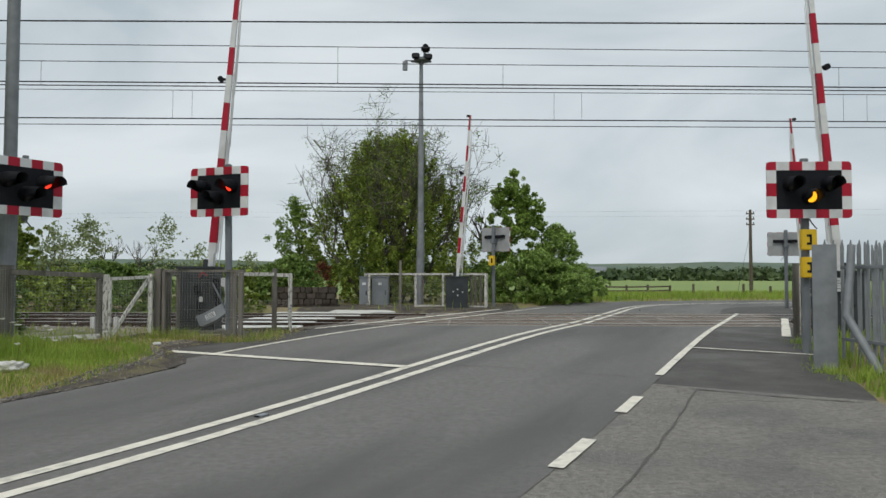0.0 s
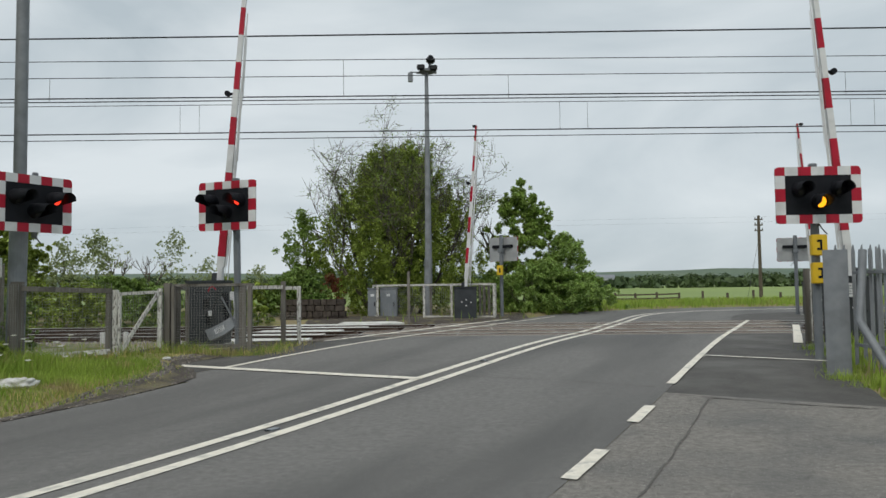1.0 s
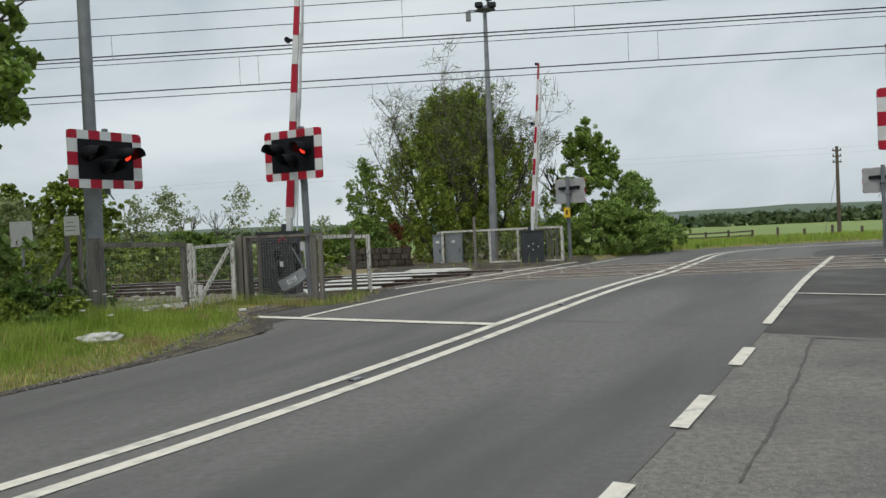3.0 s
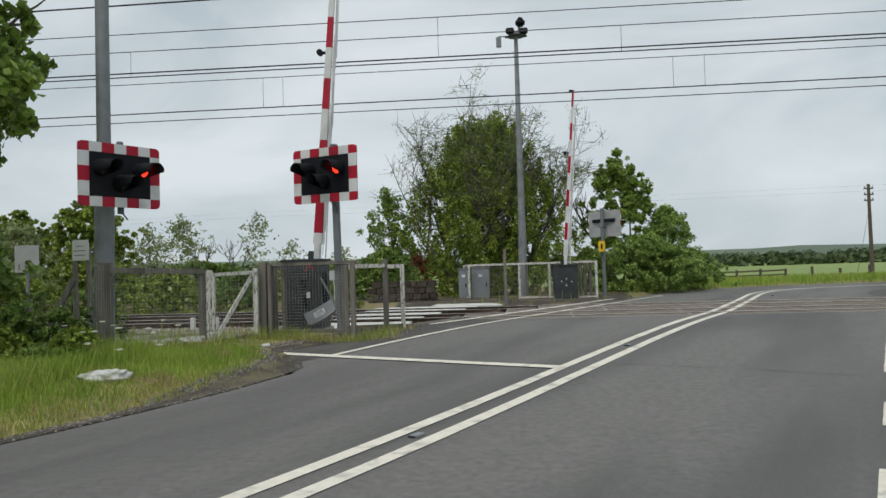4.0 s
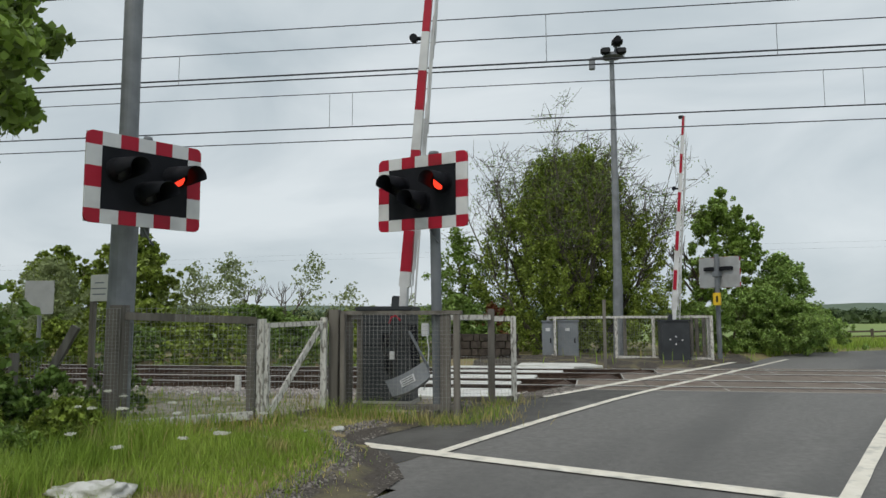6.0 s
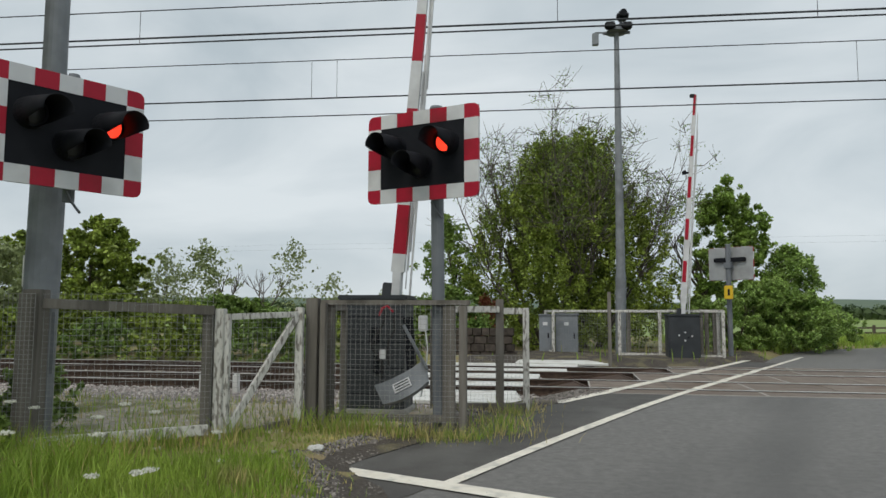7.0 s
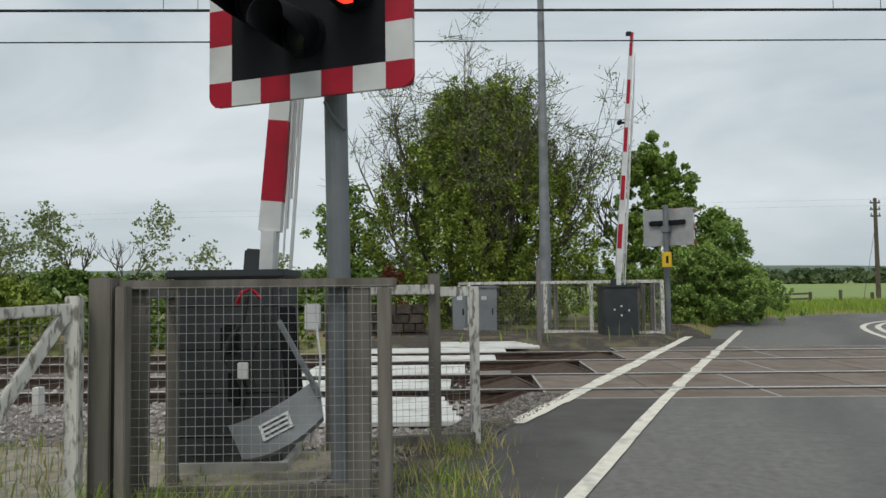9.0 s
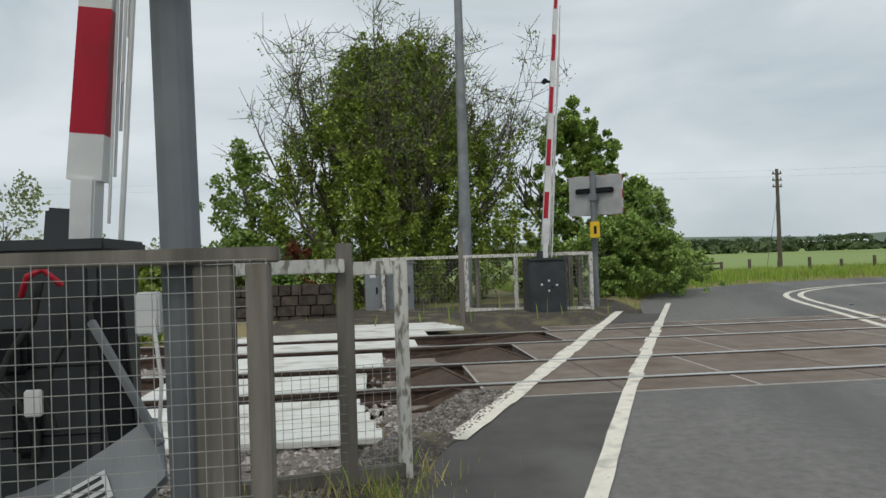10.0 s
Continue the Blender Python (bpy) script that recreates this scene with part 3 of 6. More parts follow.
def signal(x, y, z0, zc, yaw, lit, label, W=1.32, H=0.95, post_r=0.07, lean=0.0, phones=False, group="road signals", px=0.0, aim=0.0, foot=-0.1):
    """A wig-wag road signal: two reds over an amber on a black board with a red and white border."""
    s = thing("road_signal", x, y, z0, label, "road signal", group, rz=yaw)
    zc -= z0
    part("post", tube((px, 0.16 + lean, foot), (px, 0.16, zc + H / 2 + 0.06), post_r, post_r, 16), GALV_DARK, s, "grey steel post", smooth=False)
    part("post_cap", tube((px, 0.16, zc + H / 2 + 0.05), (px, 0.16, zc + H / 2 + 0.08), post_r * 1.1, post_r * 0.9, 12), GALV_DARK, s)
    board = part("backboard", box(-W / 2 + 0.14, W / 2 - 0.14, -0.03, 0.0, zc - H / 2 + 0.12, zc + H / 2 - 0.12), BLACK, s, "matt black backing board")
    part("back_sheet", box(-W / 2 + 0.01, W / 2 - 0.01, 0.001, 0.012, zc - H / 2 + 0.01, zc + H / 2 - 0.01, 0.004), SIGNBACK, s, "plain grey back of the board")
    part("rear_housing", box(-0.46, 0.46, 0.013, 0.12, zc + 0.05, zc + 0.17, 0.02), BLACK, s, "black lamp housing behind the board")
    part("clamp", box(px - 0.10, px + 0.10, 0.05, 0.26, zc - 0.14, zc + 0.02, 0.01), GALV_DARK, s)
    cw, bw = 0.165, 0.15
    n_h = 5
    pw = (W - 2 * cw) / n_h
    for sgn in (-1, 1):
        ze = zc + sgn * H / 2
        za, zb = (ze - bw, ze) if sgn > 0 else (ze, ze + bw)
        for k in range(n_h):
            xa = -W / 2 + cw + k * pw
            part("border_panel", box(xa, xa + pw, -0.034, -0.004, za, zb), RED if k % 2 else WHITE, s)
        for sx in (-1, 1):
            xa, xb = (-W / 2, -W / 2 + cw) if sx < 0 else (W / 2 - cw, W / 2)
            part("border_panel", rounded_corner(xa, xb, za, zb, sx, sgn, 0.07, -0.034, -0.004), RED, s)
    ph = (H - 2 * bw) / 3
    for sx in (-1, 1):
        xa, xb = (-W / 2, -W / 2 + cw) if sx < 0 else (W / 2 - cw, W / 2)
        for k in range(3):
            part("border_panel", box(xa, xb, -0.034, -0.004, zc - H / 2 + bw + k * ph, zc - H / 2 + bw + (k + 1) * ph), RED if k == 1 else WHITE, s)
    lamp_unit(s, -0.32, zc + 0.10, LENS_RED if "l" in lit else LENS_OFF, aim)
    lamp_unit(s, 0.32, zc + 0.10, LENS_RED if "r" in lit else LENS_OFF, aim)
    lamp_unit(s, 0.0, zc - 0.12, LENS_AMBER if "a" in lit else LENS_OFF, aim)
    path_tube([(0.05 + 0.13 * math.sin(k / 10 * math.pi), 0.1, zc - H / 2 - 0.18 * math.sin(k / 10 * math.pi) ** 0.8 + 0.0) for k in range(11)], 0.012, 6, "cable_loop", GALV, s, "grey cable loop under the board")
    if phones:
        for zz in (2.2, 1.72):
            bx = part("telephone_box", box(-0.13, 0.13, -0.02, 0.10, zz - z0 - 0.18, zz - z0 + 0.18, 0.015), YELLOW, s, "yellow telephone box with a black symbol")
            hs = bmesh.new()
            add_box(hs, 0.0, 0.035, -0.027, -0.021, zz - z0 - 0.09, zz - z0 + 0.09, 0.002)
            add_box(hs, -0.05, 0.0, -0.027, -0.021, zz - z0 + 0.05, zz - z0 + 0.09, 0.002)
            add_box(hs, -0.05, 0.0, -0.027, -0.021, zz - z0 - 0.09, zz - z0 - 0.05, 0.002)
            part("handset_symbol", hs, BLACK, bx, "black handset symbol")
    return s


signal(-4.16, 15.41, 0.36, 3.223, -21, "r", "road signal with red lamp lit on a red-striped board", W=1.36, H=0.975, lean=0.10, aim=-3, px=0.075)
mast_signal = signal(-6.93, 13.47, 0.30, 3.075, 58, "r", "road signal with red lamp lit beside a tall mast", W=1.32, H=0.98, px=0.10, post_r=0.05, aim=12, foot=2.2)
part("bracket_arm", beam((0.14, 0.2, 2.72), (0.14, 0.62, 2.72), 0.09, 0.09), GALV_DARK, mast_signal, "steel arm clamped to the mast")
signal(6.58, 13.5, 0.30, 3.06, -3, "a", "road signal with amber lamp lit and yellow telephone boxes", W=1.44, H=0.98, phones=True)
signal(2.42, 29.72, 0.34, 3.02, 142, "", "road signal seen from its plain grey back")
signal(14.1, 30.3, 0.34, 2.9, 165, "", "road signal seen from its plain grey back")
# yellow box on the post of the signal beyond the tracks
sb = thing("telephone_cabinet", 2.28, 29.42, 0.0, "small yellow telephone box on a signal post", "telephone box", rz=-20)
part("case", box(-0.11, 0.11, -0.16, 0.0, 2.0, 2.38, 0.015), YELLOW, sb)
part("symbol", box(-0.02, 0.04, -0.168, -0.16, 2.1, 2.28), BLACK, sb)

# tall masts
def mast(x, y, z0, z1, r0, r1, label, head=False, low=None):
    m = thing("camera_mast" if head else "tall_mast", x, y, z0, label, "mast")
    low = low or r0 * 1.12
    part("pole", tube((-0.04, 0, -0.1), (0, 0, (z1 - z0) * 0.24), low, low, 18), GALV, m, "thick lower pole section")
    part("pole", tube((0, 0, (z1 - z0) * 0.24), (0, 0, z1 - z0), r0, r1, 18), GALV, m, "grey tapering upper pole")
    part("base_plate", box(-0.25, 0.25, -0.25, 0.25, 0.0, 0.03), GALV_DARK, m)
    if head:
        h = z1 - z0
        part("head_frame", box(-0.42, 0.42, -0.05, 0.05, h - 0.06, h + 0.02, 0.01), GALV_DARK, m)
        part("head_disc", tube((0, 0, h - 0.02), (0, 0, h + 0.10), 0.34, 0.26, 20), GALV_DARK, m, "round platform of the mast head")
        for xx, yy, zz in ((-0.22, -0.25, 0.02), (0.30, -0.22, 0.0), (0.22, 0.15, 0.05)):
            f = part("floodlight", box(xx - 0.16, xx + 0.16, yy - 0.16, yy + 0.10, h + zz, h + zz + 0.2, 0.04), BLACK, m, "dark floodlight")
            part("glass", box(xx - 0.13, xx + 0.13, yy - 0.168, yy - 0.16, h + zz + 0.03, h + zz + 0.17), LENS_OFF, f)
        c = part("camera_housing", box(0.0, 0.36, -0.36, 0.06, h + 0.34, h + 0.56, 0.06), BLACK, m, "dark camera on a short arm")
        part("lens_hood", tube((0.18, -0.36, h + 0.45), (0.18, -0.50, h + 0.45), 0.09, 0.11, 14), BLACK, c)
        part("camera_arm", tube((0.1, 0, h), (0.16, -0.05, h + 0.38), 0.05, 0.05, 10), GALV_DARK, m)
        part("detector_arm", tube((-0.1, 0, h - 0.02), (-0.66, -0.05, h - 0.0), 0.025, 0.025, 8), GALV_DARK, m)
        part("detector", box(-0.76, -0.56, -0.15, 0.02, h - 0.42, h - 0.04, 0.02), GALV, m, "small grey box hanging from an arm")
    return m


mast(-7.56, 14.12, 0.25, 11.5, 0.112, 0.10, "tall grey steel mast beside the road signal", low=0.155)
mast(-0.55, 30.85, 0.30, 10.45, 0.145, 0.075, "tall grey steel mast carrying a camera and floodlights", head=True)

# ---- barriers ----
def add_arms(b, h):
    """The dark counterweight arm and linkage on the face of the near machine."""
    part("counterweight_arm", beam((0.24, -0.13, h - 0.30), (0.30, -0.13, 0.42), 0.05, 0.12, 0.01), BLACK, b, "black counterweight arm")
    part("linkage", box(-0.22, -0.10, -0.13, -0.066, h - 0.62, h - 0.42, 0.02), BLACK, b)
    part("linkage", box(-0.17, -0.06, -0.12, -0.066, h - 0.98, h - 0.72, 0.03), BLACK, b)
    for k in range(4):
        part("panel_seam", box(-0.58, 0.18, -0.064, -0.0615, 0.2 + 0.3 * k, 0.208 + 0.3 * k), BLACK, b)


def barrier(x, y, z0, hand, group="barriers", length=6.05, back=False, label="", yaw=0.0, zp=1.72, lean=5.2, first=None, dark=False, mx=0.0, hw=0.42, panels=False):
    """A lifting barrier that stands upright: machine, bearing bracket and a banded boom with its folded skirt. hand: side to which the boom leans."""
    b = thing("lifting_barrier", x, y, z0, label, "barrier", group, rz=yaw)
    h = zp - z0
    part("machine", box(mx - hw, mx + hw, -0.05, 0.55, 0.0, h - 0.10, 0.02), CABINET, b, "dark grey machine case")
    part("lid", box(mx - hw - 0.03, mx + hw + 0.03, -0.08, 0.58, h - 0.10, h - 0.04, 0.015), CABINET, b)
    part("plinth", box(mx - hw - 0.04, mx + hw + 0.04, -0.10, 0.60, -0.15, 0.03), CONCRETE, b)
    if dark:
        add_arms(b, h)
    d = part("door", box(mx - hw + 0.06, mx + hw - 0.06, -0.062, -0.05, 0.08, h - 0.16, 0.004), CABINET, b, "flat machine door")
    for k, (xx, zz) in enumerate(() if dark else ((0.02, 0.80), (-0.14, 0.72), (0.20, 0.70), (0.02, 0.58), (0.10, 0.66))):
        part("bolt", tube((xx, -0.062, zz), (xx, -0.075, zz), 0.026, 0.022, 8), WHITE if k != 4 else BLACK, d)
    ax = Vector((hand * math.sin(radians(lean)), 0, math.cos(radians(lean))))
    side = Vector((hand * math.cos(radians(lean)), 0, -math.sin(radians(lean))))
    p0 = Vector((hand * 0.02, 0.25, h - 0.05))
    part("bearing_bracket", beam(p0 - ax * 0.1 - side * 0.07, p0 + ax * 0.16 - side * 0.07, 0.10, 0.20, 0.015), CABINET, b, "dark bracket gripping the boom")
    part("boom_root", beam(p0 - ax * 0.45 + side * 0.02, p0 + ax * 0.31, 0.15, 0.11, 0.01), WHITE, b, "white root of the boom")
    seg = length / 10
    first = seg if first is None else first
    cuts = [0.0] + [first + seg * k for k in range(11) if first + seg * k < length - 0.05] + [length]
    for k, (c0, c1) in enumerate(zip(cuts, cuts[1:])):
        w0, w1 = 0.16 - 0.07 * c0 / length, 0.16 - 0.07 * c1 / length
        bm = box(-0.5, 0.5, -0.5, 0.5, 0, 1, 0.0)
        for v in bm.verts:
            w = w0 if v.co.z < 0.5 else w1
            v.co = Vector((v.co.x * w, v.co.y * w * 0.7, v.co.z * (c1 - c0)))
        m = Matrix.Translation(p0 + ax * (0.3 + c0)) @ Matrix.Rotation(hand * radians(lean), 4, "Y")
        bmesh.ops.transform(bm, matrix=m, verts=bm.verts)
        part("boom_band", bm, RED if k % 2 == 1 and not panels else WHITE, b, "red reflective band" if k % 2 == 1 and not panels else "white band")
        if panels and k % 2 == 1:
            part("red_panel", box(-w1 * 0.5 - 0.004, w1 * 0.18, -w0 * 0.35 - 0.008, -w0 * 0.35 + 0.004, 0, c1 - c0, 0.002, m), RED, b, "narrow red reflective panel")
    tip = p0 + ax * (0.3 + length)
    part("tip_lamp", box(tip.x - hand * 0.12 - 0.03, tip.x - hand * 0.12 + 0.1, tip.y - 0.05, tip.y + 0.05, tip.z - 0.07, tip.z + 0.02, 0.01), RUBBER, b, "small dark lamp at the tip")
    for f in (0.62,):
        q = p0 + ax * (length * f + 0.3)
        lm = part("boom_lamp", tube(q - side * 0.05, q - side * 0.18, 0.03, 0.03, 10), BLACK, b, "small boom lamp on a short arm")
        part("lamp_lens", tube(q - side * 0.18 + Vector((0, -0.05, 0)), q - side * 0.18 + Vector((0, 0.05, 0)), 0.06, 0.06, 12), BLACK, lm)
    # the skirt's rods lie folded along the boom
    bot = part("skirt_rail", tube(p0 + side * 0.17 + ax * 0.0, p0 + side * 0.10 + ax * (length - 0.2), 0.014, 0.012, 6), WHITE, b, "white bottom rail of the folded skirt")
    for k in range(20):
        o = 0.085 + 0.008 * (k % 6)
        z_a = 0.1 + k * (length - 1.5) / 20
        part("skirt_rod", tube(p0 + side * (o + 0.03) + ax * z_a + Vector((0, 0.02 * ((k % 3) - 1), 0)), p0 + side * o + ax * (z_a + 1.35) + Vector((0, 0.02 * ((k % 3) - 1), 0)), 0.008, 0.008, 6), WHITE, b)
    return b


near_barrier = barrier(-4.70, 16.35, 0.40, 1, label="raised red and white barrier in front of the fenced enclosure", lean=4.8, first=0.22, dark=True, mx=-0.20, hw=0.39, zp=1.80)
far_barrier = barrier(0.88, 28.62, 0.28, 1, label="raised red and white barrier beyond the tracks", zp=1.62, lean=4.6, length=5.9, panels=True)
barrier(8.05, 15.0, 0.35, -1, label="raised red and white barrier behind the palisade fence", lean=4.8)
barrier(14.4, 29.0, 0.32, -1, label="raised red and white barrier beyond the tracks", zp=1.62, lean=4.6, length=5.9, panels=True)

# ---- fences of the crossing ----
def timber(parent, a, b, w=0.1, h=0.1, m=None, name="post", label=""):
    return part(name, beam(a, b, w, h, 0.006), m or WOOD, parent, label)


def mesh_panel(parent, a, b, z0, z1, cell=0.052, sag=0.0, name="wire_mesh", r=0.0013, top_wave=0.0):
    """Welded wire mesh between plan points a and b, one mesh of many crossing wires."""
    vs, fs = [], []
    ax, ay = a
    L = math.dist(a, b)
    dx, dy = (b[0] - a[0]) / L, (b[1] - a[1]) / L
    nx, ny = -dy, dx

    def wire(p, q):
        k = len(vs)
        d = Vector(q) - Vector(p)
        e1 = Vector((nx, ny, 0)) * r
        e2 = d.cross(e1).normalized() * r
        for c in (p, q):
            for e in (e1 + e2, e1 - e2, -e1 - e2, -e1 + e2):
                vs.append(tuple(Vector(c) + e))
        for i in range(4):
            j = (i + 1) % 4
            fs.append((k + i, k + j, k + 4 + j, k + 4 + i))

    def at(u, z):
        o = 0.03 * noise.noise((u * 1.3, z * 2.0, ax)) * sag
        return (ax + dx * u + nx * o, ay + dy * u + ny * o, z)

    n = int(L / cell)
    for i in range(n + 1):
        u = L * i / n
        zz = z1 + top_wave * noise.noise((u * 2.3, 0.0, ax))
        for k in range(3):
            za, zb = z0 + (zz - z0) * k / 3, z0 + (zz - z0) * (k + 1) / 3
            wire(at(u, za), at(u, zb))
    m = int((z1 - z0) / cell)
    for j in range(m + 1):
        z = z0 + (z1 - z0) * j / m
        for k in range(max(1, int(L / 0.4))):
            u0, u1 = L * k / max(1, int(L / 0.4)), L * (k + 1) / max(1, int(L / 0.4))
            w0 = top_wave * noise.noise((u0 * 2.3, 0.0, ax)) * j / m
            w1 = top_wave * noise.noise((u1 * 2.3, 0.0, ax)) * j / m
            wire(at(u0, z + w0), at(u1, z + w1))
    return raw(name, vs, fs, WIRE, parent, "grey welded wire mesh")


# the cage in front of the near machine
cage = thing("cage_fence", -4.5, 15.45, 0.4, "weathered timber fence panel with wire mesh before the barrier machine", "fence")
for o, pt in (((-0.80, -0.02), 0), ((-0.68, 0.06), 1), ((0.62, 0.04), 2), ((0.77, 0.02), 3)):
    timber(cage, (o[0], o[1], -0.2), (o[0], o[1], 1.225), (0.075, 0.10, 0.13, 0.08)[pt], 0.09, name="post")
timber(cage, (-0.86, 0.0, 1.255), (0.84, 0.05, 1.255), 0.12, 0.055, name="top_rail")
timber(cage, (-0.86, 0.0, 0.05), (0.80, 0.05, 0.05), 0.05, 0.07, name="bottom_rail")
timber(cage, (0.40, 0.75, -0.1), (0.40, 0.75, 1.22), 0.10, 0.08, WOOD, "rear_post")
mesh_panel(cage, (-0.84, -0.07), (0.80, -0.02), 0.02, 1.24)
timber(cage, (-0.66, 0.55, -0.1), (-0.66, 0.55, 1.22), 0.07, 0.07, WOOD, "rear_post")
timber(cage, (-0.70, 0.05, 1.2), (-0.66, 0.55, 1.2), 0.06, 0.06, WOOD, "side_rail")

# the open-railed return towards the tracks
ret = thing("rail_fence", -3.55, 16.4, 0.4, "short timber fence with a worn white top rail", "fence")
timber(ret, (0.10, 0.80, -0.2), (0.10, 0.80, 1.33), 0.10, 0.08, WOOD, "post")
timber(ret, (0.43, 0.88, -0.2), (0.43, 0.88, 1.22), 0.08, 0.08, WHITEWOOD, "post")
timber(ret, (-0.75, 0.62, 1.20), (0.10, 0.74, 1.20), 0.06, 0.08, WHITEWOOD, "top_rail")
timber(ret, (0.10, 0.80, 1.18), (0.43, 0.88, 1.18), 0.06, 0.08, WHITEWOOD, "top_rail")
timber(ret, (-0.75, 0.62, -0.02), (0.43, 0.86, -0.02), 0.05, 0.09, WOOD, "bottom_rail")
timber(ret, (-0.72, 0.62, -0.2), (-0.72, 0.62, 1.2), 0.08, 0.08, WOOD, "post")
mesh_panel(ret, (-0.72, 0.58), (0.40, 0.83), 0.02, 0.62, name="lower_mesh")

# white-painted gate with one diagonal
gate = thing("timber_gate", -5.75, 15.0, 0.4, "worn white timber gate with a diagonal brace and wire mesh", "gate")
g0, g1 = Vector((-0.22, -0.52, 0)), Vector((0.38, 0.28, 0))
timber(gate, g0 + Vector((0.05, 0.06, -0.06)), g0 + Vector((0.05, 0.06, 1.13)), 0.08, 0.07, WHITEWOOD, "stile")
timber(gate, g1 + Vector((-0.05, -0.06, 0.02)), g1 + Vector((-0.05, -0.06, 1.20)), 0.08, 0.07, WHITEWOOD, "stile")
timber(gate, g0 + Vector((0.05, 0.06, 1.10)), g1 + Vector((-0.05, -0.06, 1.13)), 0.05, 0.06, WHITEWOOD, "rail")
timber(gate, g0 + Vector((0.07, 0.05, 0.0)), g1 + Vector((-0.07, -0.09, 1.12)), 0.045, 0.07, WHITEWOOD, "brace")
timber(gate, g0 + Vector((0.05, 0.06, -0.04)), g1 + Vector((-0.05, -0.06, 0.04)), 0.04, 0.06, WOOD, "rail")
mesh_panel(gate, tuple(g0.xy), tuple(g1.xy), 0.0, 1.1, name="wire_mesh")
gp = thing("gate_post", -5.30, 15.36, 0.4, "square weathered timber gate post", "post")
timber(gp, (-0.02, 0, -0.2), (-0.02, 0, 1.30), 0.13, 0.12, WOOD, "upright")
timber(gp, (0.11, -0.05, -0.2), (0.11, -0.05, 1.25), 0.06, 0.09, WOOD, "slam_strip")

# mesh fence from the mast to the gate
lf = thing("mesh_fence", -6.75, 14.2, 0.36, "sagging wire mesh fence on weathered timber posts", "fence")
fa, fb = (-0.62, -0.42), (0.74, 0.30)
for (px, py), m, w in ((fa, WOOD, 0.16), ((fb[0] + 0.04, fb[1] + 0.02), WHITEWOOD, 0.09), ((fb[0] - 0.06, fb[1] - 0.03), WOOD, 0.09)):
    timber(lf, (px, py, -0.3), (px, py, 1.38 if w > 0.1 else 1.22), w, w, m, "post")
timber(lf, (fa[0], fa[1] - 0.04, 1.26), (fb[0], fb[1] - 0.04, 1.20), 0.06, 0.09, WOOD, "top_rail")
timber(lf, (fa[0], fa[1] - 0.12, 0.04), (fb[0], fb[1] - 0.10, 0.09), 0.05, 0.10, WHITEWOOD, "bottom_rail")
mesh_panel(lf, (fa[0], fa[1] - 0.07), (fb[0], fb[1] - 0.07), 0.02, 1.34, sag=1.0, top_wave=0.05)
wrap = thing("mesh_wrap", -7.40, 13.72, 0.28, "rusty brown wire mesh wrapped round a timber strainer post", "fence")
timber(wrap, (0, 0, -0.2), (0.03, 0, 1.42), 0.15, 0.15, WOOD, "strainer")
mesh_panel(wrap, (-0.16, -0.10), (0.14, -0.10), 0.0, 1.42, cell=0.04)
lf2 = thing("low_mesh_fence", -8.6, 13.6, 0.25, "low wire mesh fence leaning among the weeds", "fence")
for px, py in ((-1.9, 0.5), (-0.95, 0.25), (0.0, 0.05)):
    timber(lf2, (px, py, -0.2), (px + 0.02, py, 0.95), 0.08, 0.08, WOOD, "post")
mesh_panel(lf2, (-1.9, 0.45), (0.9, 0.0), 0.0, 0.9, sag=1.5, top_wave=0.1)
timber(lf2, (0.05, 0.0, -0.1), (0.75, 0.1, 1.25), 0.07, 0.09, WOOD, "strut")

# wires, brackets and the boom's sloping counterweight on the near machine
clutter = thing("curved_counterweight", -4.50, 15.95, 0.36, "sloping grey curved counterweight with a worn white label", "machine cover")
TILT_WEIGHT = pose(0.05, 0, 0.37, 64, -27, 0)
cv = bmesh.new()
cols = []
for i in range(13):
    f = i / 12 * 2 - 1
    w = 0.33 - 0.05 * abs(f)
    cols.append([cv.verts.new((f * (0.27 + 0.02 * k), yy, zz - 0.06 * f * f)) for k, (yy, zz) in enumerate(((-0.16 + 0.08 * f * f, 0.0), (-0.16 + 0.08 * f * f, 0.07), (0.11 + 0.06 * f * f, 0.08), (0.11 + 0.06 * f * f, 0.0)))])
for p, q in zip(cols, cols[1:]):
    for i in range(3):
        cv.faces.new((p[i], p[i + 1], q[i + 1], q[i]))
cv.faces.new(cols[0])
cv.faces.new(cols[-1][::-1])
bmesh.ops.recalc_face_normals(cv, faces=cv.faces)
bmesh.ops.transform(cv, matrix=TILT_WEIGHT, verts=cv.verts)
# this curved cover is the counterweight segment hanging from the boom's arm
part("cover", cv, GALV, clutter, "curved grey counterweight segment")
lb = box(-0.10, 0.11, -0.07, 0.04, 0.081, 0.084)
bmesh.ops.transform(lb, matrix=TILT_WEIGHT, verts=lb.verts)
part("label_plate", lb, WHITE, clutter, "faded white label")
bars = bmesh.new()
for k in range(3):
    add_box(bars, -0.08, 0.09, -0.055 + k * 0.032, -0.04 + k * 0.032, 0.0845, 0.086)
bmesh.ops.transform(bars, matrix=TILT_WEIGHT, verts=bars.verts)
part("print", bars, CABINET, clutter)
path_tube([(-0.22, 0.24, 1.22), (-0.24, 0.2, 1.05), (-0.33, 0.2, 0.92), (-0.38, 0.2, 0.80), (-0.30, 0.22, 0.70), (-0.24, 0.22, 0.58), (-0.25, 0.22, 0.44)], 0.016, 8, "hydraulic_hose", RUBBER, clutter, "black hose")
